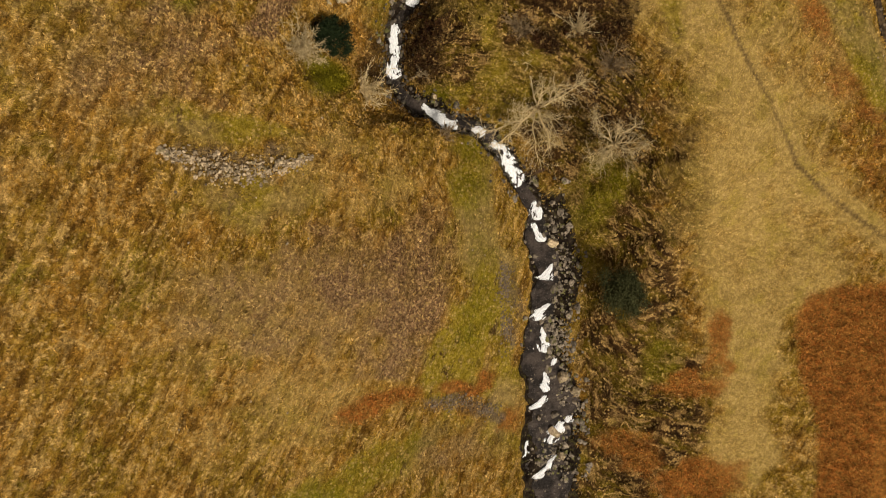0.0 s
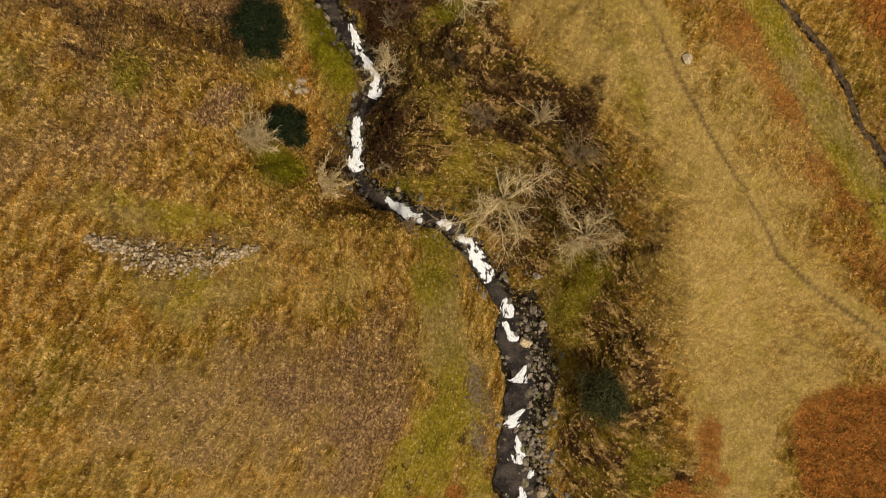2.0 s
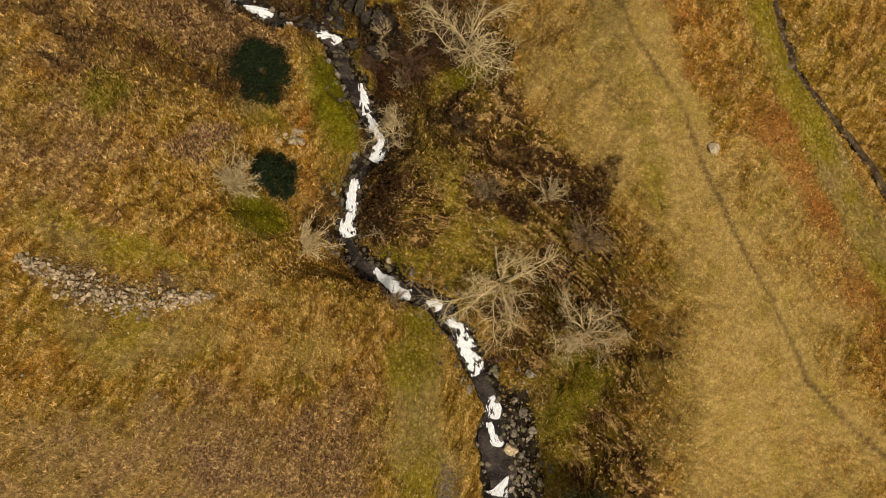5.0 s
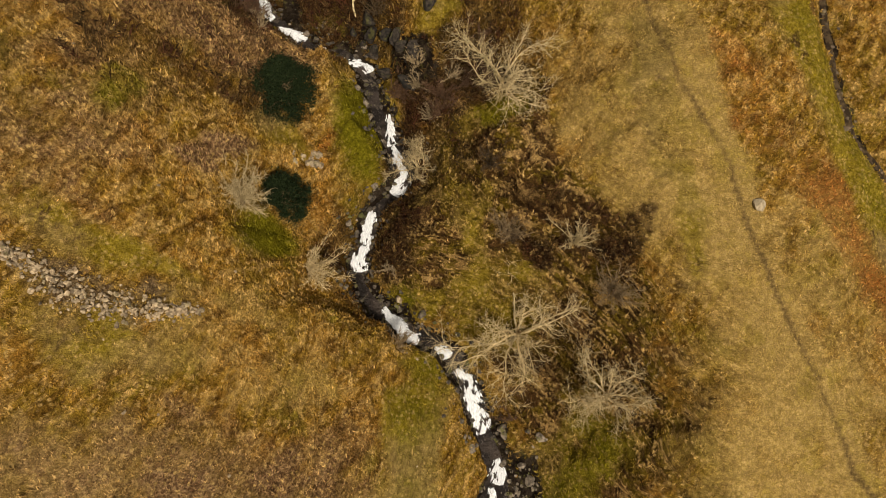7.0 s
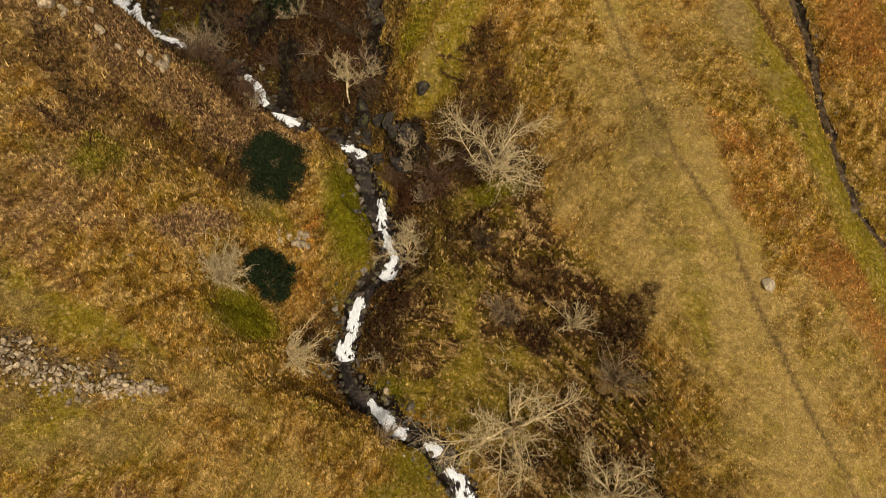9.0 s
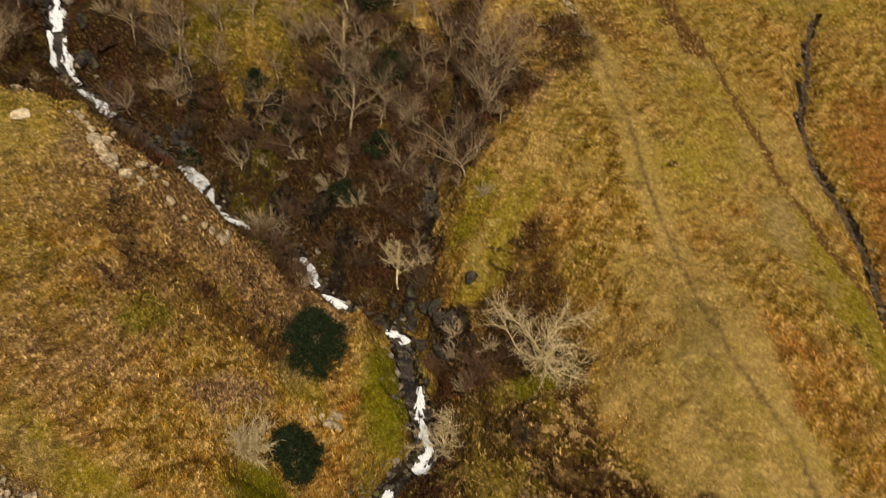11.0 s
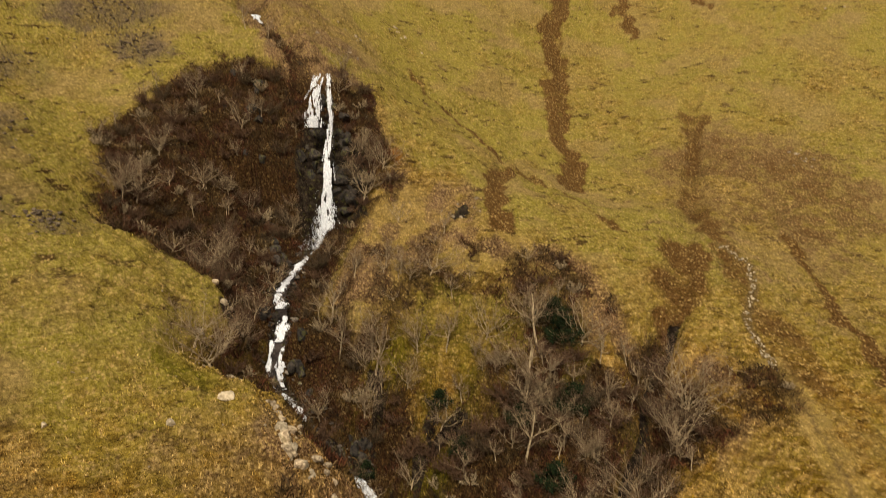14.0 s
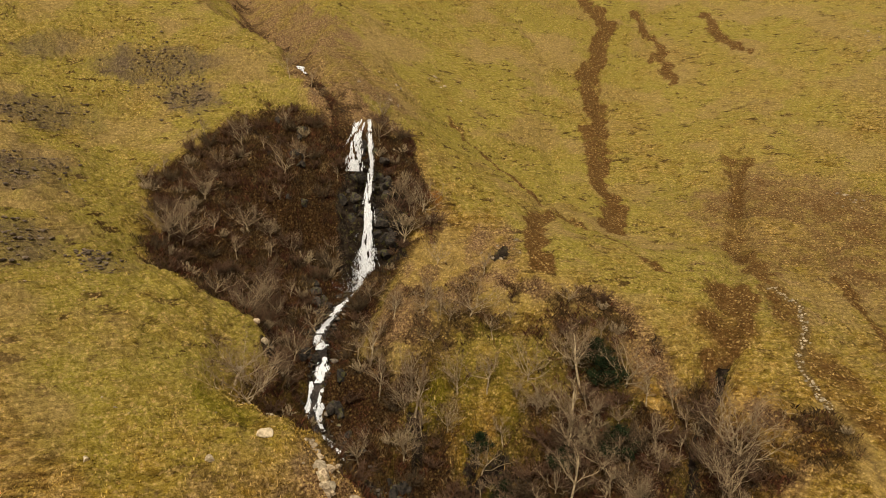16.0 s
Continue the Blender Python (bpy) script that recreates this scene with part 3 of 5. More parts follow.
    straw = most(
        strip(x0, y0, FOOTPATH, 3.0) * 0.95, strip(x, y, [(13, 45), (19, 34), (25, 25), (28.5, 15), (30, 5), (31.5, -6), (35, -18)], 7.5) * 0.85, patch(x, y, 36, 6, 7, 9) * 0.8, patch(x, y, 33, -8, 4, 14, 5), patch(x, y, 34, 24, 6, 10, 35) * 0.6, patch(x, y, 14, 50, 6, 14, 20) * 0.5, strip(x, y, [(9, 40), (13, 33.5), (18.5, 27.5), (22.5, 22), (25, 16), (26, 10)], 4.5) * 0.7, patch(x, y, 10, 33, 4, 4, 30) * 0.6, patch(x, y, -12, -6, 9, 9) * 0.5,
        patch(x, y, -7, 12, 5, 4) * 0.5, step(h, 36, 62) * 0.75 * step(x, -75, -45), patch(x, y, 0, 54, 5, 6) * 0.5, patch(x, y, -40, 66, 8, 9, 20) * 0.85, patch(x, y, -28, 66, 6, 6) * 0.6, step(y0 - 0.4 * x0, 80, 110) * (0.75 - 0.7 * grain(x0, y0, 22, 3, 61)), patch(x, y, 20, 58, 6, 20) * 0.4)
    green = green * (1 - 0.85 * patch(x, y, -40, 66, 8, 10, 20))
    spur = inside(x0 + 0.4 * (x - x0), y0 + 0.4 * (y - y0), [(-50, 64), (-48.5, 75), (-44, 80), (-37, 75), (-31, 71), (-22, 73), (-14, 68), (-4, 69), (1, 62), (-2, 56), (-12, 60), (-21, 66), (-32, 60), (-41, 56), (-46.5, 56)], 1.6)
    green = green * (1 - 0.6 * spur)
    bank = inside(x0 + 0.7 * (x - x0), y0 + 0.7 * (y - y0), EAST_BANK, 2.2)
    bank = bank * (1 - 0.55 * strip(x, y, [(12, 39), (14.5, 33), (19, 27), (22.5, 21.5), (24.8, 16), (25.8, 10), (27, 4), (27.5, -4)], 6.5))
    straw = straw * (1 - 0.9 * bank)
    green = most(green * (1 - 0.35 * bank), bank * 0.55 * step(grain(x0, y0, 5, 3, 59), 0.54, 0.64))
    tufty = step(grain(x0, y0, 4.5, 3, 56), 0.42, 0.6)
    heather = most(patch(x, y, -26, 23, 8, 9) * 0.4, patch(x, y, -12, -2, 9, 6, 20) * 0.4, patch(x, y, -3, 96, 15, 14) * 0.35, patch(x, y, -12, 115, 17, 18) * 0.5, spur * (0.12 + 0.6 * tufty), strip(x, y, [(-62, 71), (-75, 77.5), (-86, 81.8), (-104, 90.5), (-128, 105), (-155, 122)], 8) * 0.8, strip(x, y, [(-72, 83), (-86, 88), (-104, 98), (-128, 112), (-150, 128)], 15) * 0.62, inside(x0 + 0.3 * (x - x0), y0 + 0.3 * (y - y0), KNOLL, 0.9) * (0.2 + 0.75 * grain(x0, y0, 3.4, 3, 58)), patch(x, y, -15.8, 23.8, 1.1, 2.4, -25), patch(x, y, -20, 35.8, 10, 5, 15) * 0.85, patch(x, y, 1, -17, 4, 4) * 0.6)
    # Dark scrub; the strip by the beck (run 92-144) also paints bank shadow.
    brush_and_shade = most(
        inside(x0 + (0.6 + 0.8 * (x0 < -50)) * (x - x0), y0 + (0.6 + 0.8 * (x0 < -50)) * (y - y0), GORGE, 1.5) * (1 - 0.55 * patch(x, y, -31, 61, 10, 5.5, 20)), step(cut, 1.0, 2.6) * step(run, 100, 112) * (1 - step(run, 186, 192)) * 0.7, (1 - step(d, 1.6 + 2.4 * (side < 0), 4.0 + 6.0 * (side < 0))) * step(run, 92, 104) * (1 - step(run, 134, 144)) * 0.85, patch(x, y, 9.6, 29.4, 2.2, 1.2, -20) * 0.9, patch(x, y, 15.6, 25.4, 2.4, 1.3, -15) * 0.9, patch(x, y, 9.4, 25, 2.0, 1.0, -20) * 0.85, patch(x, y, 20.6, 22.4, 1.6, 0.8, -50) * 0.7, patch(x, y, 14.6, 10, 1.0, 5, 8) * 0.6, patch(x, y, -19, 38, 9, 4, 10) * 0.5, patch(x, y, -15, 43, 8, 2.6, -5) * 0.9, patch(x, y, 14, 26, 3, 1.6) * 0.75, patch(x, y, 12.5, 17, 5.5, 6) * 0.42, patch(x, y, -12.5, 45.5, 7, 2.6, -8) * 0.9, patch(x, y, -9, 41.8, 5, 2.2, -10) * 0.8, patch(x, y, -2, 36.5, 3.4, 4, -20) * 0.65, strip(x, y, [(-62, 71), (-75, 77.5), (-86, 81.8), (-104, 90.5), (-128, 105), (-155, 122)], 3.5) * 0.6, 
        spur * step(grain(x0, y0, 3.2, 3, 57), 0.58, 0.7) * 0.6, patch(x, y, 0, 66, 4, 5) * 0.7, patch(x, y, -36, 60, 7, 3, 20) * 0.5, patch(x, y, -24, 67, 4, 3) * 0.45, patch(x, y, 1, 44, 5, 4.5) * 0.75, patch(x, y, -21, 31, 6, 3.5, 30) * 0.5, patch(x, y, -16, 31.5, 4, 3) * 0.5, patch(x, y, -24, 27, 4, 2.5) * 0.4, patch(x, y, -41, 64, 4, 4) * 0.35, patch(x, y, 3.5, 41, 5, 5) * 0.8, patch(x, y, -26, 43, 9, 2.6, -12), patch(x, y, -1.5, 38, 4.5, 2.6, -20) * 0.95, patch(x, y, 14, 5, 2, 8) * 0.22)
    xw, yw = x, y
    x, y = x0 + 0.5 * (x - x0), y0 + 0.4 * (y - y0)
    # Brown streaks; the 1.1 m wide strip paints the shading of a gully.
    burnt_and_shade = most(
        strip(x, y, [(-80, 182), (-69, 171), (-64, 152), (-58, 138)], 4.5), strip(x, y, [(-57, 142), (-50, 126), (-42, 113), (-34, 97)], 4.2), strip(x, y, [(-66, 183), (-55.3, 169), (-46.3, 156)], 2.6), strip(x, y, [(-51, 186), (-35, 173)], 3.0),
        patch(x, y, -14, 84.5, 3, 3.4), strip(x, y, [(-14, 84), (-11.6, 79), (-11.8, 72)], 3.2) * 0.8, strip(x, y, [(-42, 90), (-36, 79), (-31.6, 71)], 2.6), strip(x, y, [(-4, 102), (2, 91), (7, 80), (12, 72)], 2.2),
        strip(x, y, [(-26, 133), (-19, 110), (-13, 94)], 3.5) * 0.7, strip(x, y, [(-70, 105), (-57, 99.3), (-53, 98), (-41, 92), (-32, 88.5), (-21, 83)], 1.1) * 0.8, strip(x, y, OLD_TRACK, 0.9) * 0.8)
    glade = step(grain(x0, y0, 5.5, 3, 51), 0.48, 0.58)
    brush_and_shade = brush_and_shade * (1 - 0.3 * glade * (brush_and_shade > 0.3) * step(d, 3, 8) * step(x0, -56, -46)) * (1 - 0.9 * np.clip(green, 0, 1) * (y0 < 50) * (x0 > -24))
    gorge = inside(x0, y0, GORGE, 1.2)
    green = most(green * (1 - 0.4 * gorge * (x0 < -24)), 0.6 * glade * gorge * step(x0, -56, -46))
    straw = straw * (1 - 0.8 * gorge)
    burnt_and_shade = most(burnt_and_shade, patch(x, y, -12.5, 78, 3.6, 4.5) * 0.9, strip(x, y, [(-14, 96), (-4, 82), (4, 70)], 4) * 0.6, patch(x, y, -11, 115, 16, 17) * 0.42) * (0.6 + 0.8 * grain(x0, y0, 2.5, 3, 27))
    x, y = xw, yw
    scree = 0.62 * most(
        patch(x, y, -98, 62, 10, 4.5, 35), patch(x, y, -88, 61, 5, 2.4, 10), patch(x, y, -113, 52, 4, 6) * 0.8, patch(x, y, -97, 41, 5, 9, -20) * 0.9, patch(x, y, -80, 32, 6, 8, 30), patch(x, y, -62, 24, 5, 5) * 0.8,
        patch(x, y, -56, 29.5, 2.4, 2.4) * 0.7, patch(x, y, -30, 33.8, 0.9, 3, 35) * 0.8, strip(x, y, [(6.6, 3), (7.2, -2), (7.2, -6)], 1.5), strip(x, y, [(-2.2, -11.8), (2, -11.6), (6, -13.4)], 1.9), patch(x, y, -16.8, 10.2, 5.6, 1.3, -3) * 0.8)
    tread = most(strip(x0, y0, FOOTPATH, 0.55) * (0.4 + 0.6 * grain(x0, y0, 2.5, 2, 31)), strip(x0, y0, STONY_PATH, 1.0))
    x, y = x0 + 0.35 * (x - x0), y0 + 0.35 * (y - y0)
    slope_bare = step(cut, 1.2, 3.0) * grain(x, y, 3.2, 3, 41)
    shore = np.where(run < 84, np.where(side > 0, beck_west(run) - 0.1, 1.6), 0.7)
    rock = most(
        (1 - step(d, shore, shore + 0.8)) * (1 - 0.75 * (run > 186)), (1 - step(d, 2.6, 4.6)) * (side < 0) * step(run, 40, 50) * (1 - step(run, 78, 84)), step(slope_bare, 0.55 - 0.07 * (x0 < -48), 0.7 - 0.07 * (x0 < -48)) * step(run, 105, 120) * (1 - step(d, 6, 11)) * (1 - step(run, 187, 191)), patch(x, y, -55, 67, 6, 4.5), patch(x, y, -4.0, 40.4, 3.4, 1.8, -30) * 0.9,
        strip(x, y, [(-9.5, 42), (-8.6, 48), (-9.2, 54), (-8.6, 58), (-11, 65), (-10.8, 69), (-10.6, 72)], 1.1), patch(x, y, -38, 72, 3, 1.5, 20) * 0.6, strip(x, y, [tuple(p) for p in SIKE[1:-2, :2]], 1.0) * (0.35 + 0.8 * grain(x0, y0, 1.5, 2, 37)),
        patch(x, y, -38, 72, 2, 1) * 0.3, patch(x, y, -44, 40.5, 3.4, 1.0, -40) * 0.7)
    moss = most(patch(x, y, -7.4, 34.4, 2.3, 5.0, 12), patch(x, y, -10.6, 21, 1.8, 2.2), patch(x, y, 17.2, 11.2, 3, 4) * 0.55, patch(x, y, 2.8, 14.8, 2.6, 1.6) * 0.5, patch(x, y, 24, -7.5, 2.2, 3) * 0.55, patch(x, y, -4.2, 49, 1.6, 4, -30) * 0.7, patch(x, y, 5, 36.2, 2.4, 1.5) * 0.8,
                patch(x, y, -1, 21.5, 1.6, 1.2) * 0.6, strip(x, y, [(3.4, 11), (4.6, 6), (4.4, 0), (3, -5)], 4.0) * 0.42, patch(x, y, -36, 29.5, 4, 1.6, 20) * 0.5, 0.6 * glade * gorge * grain(x0, y0, 3, 2, 55) * step(x0, -56, -46), strip(x, y, [(28, 46), (34, 36), (41, 27), (45, 20)], 3) * 0.35, patch(x, y, -21, 24.5, 1.2, 2.4) * 0.5, strip(x, y, [(-20, -22), (-9, -18), (1, -14.5)], 3.0) * 0.45)
    keep = lambda m, k=0.7: np.clip(m + wild * k * (m > 0.02) * (m < 0.995), 0, 1)
    return keep(rust), keep(green, 0.9), keep(straw, 0.9), keep(heather), keep(brush_and_shade), keep(burnt_and_shade), keep(scree, 0.5), tread, keep(rock, 0.5), keep(moss, 0.6), keep(bank, 0.6)


def surface(x, y):
    """The ground as it stands, with tussocks, sheep tracks along the slopes and broken rock."""
    h = land(x, y)
    cut = open_land(x, y) - h
    d, _, side, run = along(BECK, x, y)
    d2, _, _, _ = along(SIKE, x, y)
    dry = step(d, 1.3, 3.0) * step(d2, 0.4, 1.4)
    warp = 2.6 * grain(x, y, 9, 3, 5) + 0.9 * grain(x, y, 2.5, 2, 6)
    lift = h / 0.95 + warp
    saw = lift - np.floor(lift)
    ledge = np.where(saw < 0.72, saw / 0.72, (1 - saw) / 0.28) - 0.5
    broken = grain(x, y, 14, 2, 8)
    rough = (1 - step(d, 14, 26)) * step(run, 84, 100) * (1 - step(run, 190, 200)) * step(y - 0.1 * x, 16, 24) * (1 - step(x, 20, 26))
    steep = inside(x, y, EAST_BANK, 1.5)
    h = h + dry * ((0.5 + 0.55 * steep + 0.9 * step(-x, 50, 62)) * ledge * step(broken, 0.25, 0.55) * (1 - 0.8 * step(x + 0.45 * np.maximum(y - 25, 0), 23, 27) * (1 - step(y, 60, 75))) + (0.5 + 1.1 * rough) * (grain(x, y, 3.0, 3, 9) - 0.5) + (0.32 + 0.8 * rough) * (grain(x, y, 0.9, 2, 10) - 0.5))
    spur = patch(x, y, -38, 66, 13, 8, -25) + patch(x, y, -14, 64, 10, 5)
    h = h + dry * spur * (1.5 * (grain(x, y, 3.4, 3, 73) - 0.5) + 0.6 * (grain(x, y, 1.1, 2, 74) - 0.5))
    crag = step(cut, 1.0, 3.5) * step(run, 100, 115)
    h = h + dry * crag * (2.0 * np.abs(grain(x, y, 2.6, 3, 12) - 0.5) - 0.4) * 1.3
    path, _, _, _ = along(np.array([(*p, 0.0) for p in FOOTPATH]), x, y)
    h = h - 0.09 * (1 - step(path, 0.15, 0.6)) + 0.05 * step(path, 0.5, 0.8) * (1 - step(path, 0.8, 1.4))
    stones = (1 - dry) * step(run, 30, 45) * step(d, 0.4, 1.4)
    h = h + stones * 0.5 * (grain(x, y, 0.8, 2, 14) - 0.55)
    return h, cut


# ---- ground ----
def spaced(knots):
    """Grid lines whose spacing goes from knot to knot: (place, spacing)."""
    out = [knots[0][0]]
    while out[-1] < knots[-1][0]:
        out.append(out[-1] + float(np.interp(out[-1], [k[0] for k in knots], [k[1] for k in knots])))
    return np.array(out)


def mesh_of(name, points, faces, material, smooth=True):
    """A mesh from arrays of points and of equal-sided faces."""
    me = bpy.data.meshes.new(name)
    points, faces = np.asarray(points, np.float32), np.asarray(faces, np.int32)
    n = faces.shape[1]
    me.vertices.add(len(points))
    me.vertices.foreach_set("co", points.ravel())
    me.loops.add(faces.size)
    me.loops.foreach_set("vertex_index", faces.ravel())
    me.polygons.add(len(faces))
    me.polygons.foreach_set("loop_start", np.arange(0, faces.size, n, dtype=np.int32))
    me.polygons.foreach_set("loop_total", np.full(len(faces), n, np.int32))
    me.polygons.foreach_set("use_smooth", np.full(len(faces), smooth))
    me.materials.append(material)
    me.update(calc_edges=True)
    return me


def add_zones(me, masks):
    """Stores the eleven masks on the mesh, three or four to a layer."""
    for k, layer in enumerate(("zone_a", "zone_b", "zone_c")):
        rgba = np.ones((len(masks[0]), 4), np.float32)
        for c in range(3):
            rgba[:, c] = masks[3 * k + c]
        if k < 2:
            rgba[:, 3] = masks[9 + k]
        me.attributes.new(layer, "FLOAT_COLOR", "POINT").data.foreach_set("color", rgba.ravel())


gx = spaced([(-420, 14), (-230, 5), (-135, 1.2), (-100, 0.6), (-66, 0.42), (-58, 0.36), (-36, 0.33), (46, 0.33), (60, 0.9), (140, 5), (420, 14)])
gy = spaced([(-300, 14), (-110, 4), (-34, 0.8), (-26, 0.34), (72, 0.34), (92, 0.45), (140, 0.75), (235, 1.5), (420, 8), (600, 14)])
GX, GY = np.meshgrid(gx, gy)
GZ, GCUT = surface(GX, GY)
nx, ny = len(gx), len(gy)
at = np.arange(nx * ny).reshape(ny, nx)
quads = np.stack([at[:-1, :-1], at[:-1, 1:], at[1:, 1:], at[1:, :-1]], -1).reshape(-1, 4)
ground_mesh = mesh_of("ground", np.stack([GX, GY, GZ], -1).reshape(-1, 3), quads, MOOR_GROUND)
GZONES = [m.ravel() for m in zones(GX, GY, GZ, GCUT)]
add_zones(ground_mesh, GZONES)
ground = tagged(new("ground", ground_mesh), "moorland hillside of golden rough grass cut by a rocky beck", "ground", kind="structure")


def height(x, y):
    """The ground's height at one place or many, from the built sheet."""
    i = np.clip(np.searchsorted(gx, x) - 1, 0, nx - 2)
    j = np.clip(np.searchsorted(gy, y) - 1, 0, ny - 2)
    f, g = (x - gx[i]) / (gx[i + 1] - gx[i]), (y - gy[j]) / (gy[j + 1] - gy[j])
    return (GZ[j, i] * (1 - f) + GZ[j, i + 1] * f) * (1 - g) + (GZ[j + 1, i] * (1 - f) + GZ[j + 1, i + 1] * f) * g


def mask_at(k, x, y):
    return GZONES[k].reshape(ny, nx)[np.clip(np.searchsorted(gy, y), 0, ny - 1), np.clip(np.searchsorted(gx, x), 0, nx - 1)]


def tufts(name, count, x0, x1, y0, y1, size, seed, label, blades=5):
    """Rough grass: fans of bent blades, each standing on the ground."""
    rng = np.random.default_rng(seed)
    x, y = rng.uniform(x0, x1, count), rng.uniform(y0, y1, count)
    bare = np.maximum.reduce([mask_at(8, x, y), mask_at(7, x, y), mask_at(6, x, y), 0.75 * mask_at(1, x, y), 0.8 * mask_at(2, x, y) * (x > 8)])
    keep = rng.uniform(0, 1, count) > np.clip(bare * 1.15, 0, 1)
    x, y = x[keep], y[keep]
    n = len(x)
    long = size * rng.uniform(0.6, 1.35, n) * (1 + 0.5 * mask_at(0, x, y) + 0.5 * mask_at(4, x, y) - 0.35 * mask_at(2, x, y) * (x > 8))
    turn = rng.uniform(0, 6.28, (n, blades))
    lean = rng.uniform(0.35, 1.15, (n, blades)) * long[:, None]
    rise = rng.uniform(0.4, 0.95, (n, blades)) * long[:, None]
    wide = 0.22 * long[:, None]
    c, s = np.cos(turn), np.sin(turn)
    bx, by, bz = x[:, None], y[:, None], height(x, y)[:, None] - 0.03
    a = np.stack([bx - s * wide, by + c * wide, bz + 0 * c], -1)
    b = np.stack([bx + s * wide, by - c * wide, bz + 0 * c], -1)
    tx, ty = bx + c * lean, by + s * lean
    t = np.stack([tx, ty, np.maximum(bz + rise, height(tx, ty) + 0.05)], -1)
    points = np.stack([a, b, t], 2).reshape(-1, 3)
    me = mesh_of(name, points, np.arange(len(points)).reshape(-1, 3), MOOR_TUFTS, smooth=False)
    per = np.repeat(np.arange(n), blades * 3)
    zx, zy = x[per], y[per]
    roots = np.stack([zx, zy, bz[per, 0]], -1).astype(np.float32)
    me.attributes.new("root", "FLOAT_VECTOR", "POINT").data.foreach_set("vector", roots.ravel())
    add_zones(me, [mask_at(k, zx, zy) for k in range(11)])
    return tagged(new(name, me), label, "grass", kind="stuff")


tufts("rough_grass", 190000, -38, 48, -26, 56, 0.2, 11, "golden brown tussocks of rough moor grass on the slopes")
tufts("fell_grass", 110000, -125, 40, 20, 190, 0.22, 12, "olive and straw coloured tussocks on the upper fell", 4)


# ---- the beck ----
def course(line, gap):
    """A smooth curve through a line's points, with a point about every gap metres."""
    p = np.vstack([2 * line[0] - line[1], line, 2 * line[-1] - line[-2]])
    out = []
    for k in range(1, len(p) - 2):
        n = max(2, int(np.linalg.norm(p[k + 1] - p[k]) / gap))
        for t in np.arange(n) / n:
            a, b, c, d = p[k - 1], p[k], p[k + 1], p[k + 2]
            q = 0.5 * (2 * b + (c - a) * t + (2 * a - 5 * b + 4 * c - d) * t * t + (3 * b - a - 3 * c + d) * t ** 3)
            q[2] = b[2] + (c[2] - b[2]) * t
            out.append(q)
    return np.array(out + [line[-1]])


def ribbon(name, line, half, material, across=9, seed=0, ripple=0.04):
    """Running water: a sheet laid along a course."""
    rng = np.random.default_rng(seed)
    side = np.gradient(line[:, :2], axis=0)
    side /= np.linalg.norm(side, axis=1)[:, None] + 1e-9
    side = np.c_[-side[:, 1], side[:, 0]]
    u = np.linspace(-1, 1, across)
    h = half(np.arange(len(line))) if callable(half) else np.full(len(line), half)
    pts = np.zeros((len(line), across, 3))
    pts[:, :, :2] = line[:, None, :2] + side[:, None, :] * (u[None, :, None] * h[:, None, None])
    pts[:, :, 2] = line[:, None, 2] + ripple * rng.normal(size=(len(line), across)) - 0.03 * np.abs(u)[None] ** 4
    k = np.arange(len(line) * across).reshape(len(line), across)
    q = np.stack([k[:-1, :-1], k[1:, :-1], k[1:, 1:], k[:-1, 1:]], -1).reshape(-1, 4)
    return mesh_of(name, pts.reshape(-1, 3), q, material)


FLOW = course(BECK, 0.3)
FLOW_RUN = np.r_[0, np.cumsum(np.hypot(*np.diff(FLOW[:, :2], axis=0).T))]
FIRST_OF_BECK = int(np.argmax(FLOW[:, 1] > -40))
for first, last, name in ((-40, 180.6, "beck_water"), (206.0, 260, "gill_water")):
    beck_line = FLOW[(FLOW_RUN > first) & (FLOW_RUN < last) & (FLOW[:, 1] > -40)]
    tagged(new(name, ribbon(name, beck_line, lambda i: (0.25 + beck_west(FLOW_RUN[np.minimum(i + FIRST_OF_BECK, len(FLOW_RUN) - 1)]) if first < 0 else 0.3 + 0 * i) * (1 + 0.2 * np.sin(i * 0.21) + 0.16 * np.sin(i * 0.077)), WATER, seed=3)), "dark peaty water running down a rocky stream bed", "water", kind="structure")
sike_line = course(SIKE[1:-2], 0.5)
sike_line[:, 0] += 0.9 * (grain(sike_line[:, 0], sike_line[:, 1], 2.0, 2, 38) - 0.5)
sike_line[:, 2] = height(sike_line[:, 0], sike_line[:, 1])
sike_line[4:-4, 2] = np.convolve(sike_line[:, 2], np.ones(9) / 9, "valid") + 0.14
tagged(new("sike_water", ribbon("sike_water", sike_line, lambda i: 0.34 - 0.06 * step(sike_line[i, 1], 36, 55), PEAT, 5, 4, 0.01)), "narrow dark sike in a grassy channel", "water", kind="structure")


def at_run(r):
    return np.array([np.interp(r, FLOW_RUN, FLOW[:, k]) for k in range(3)])


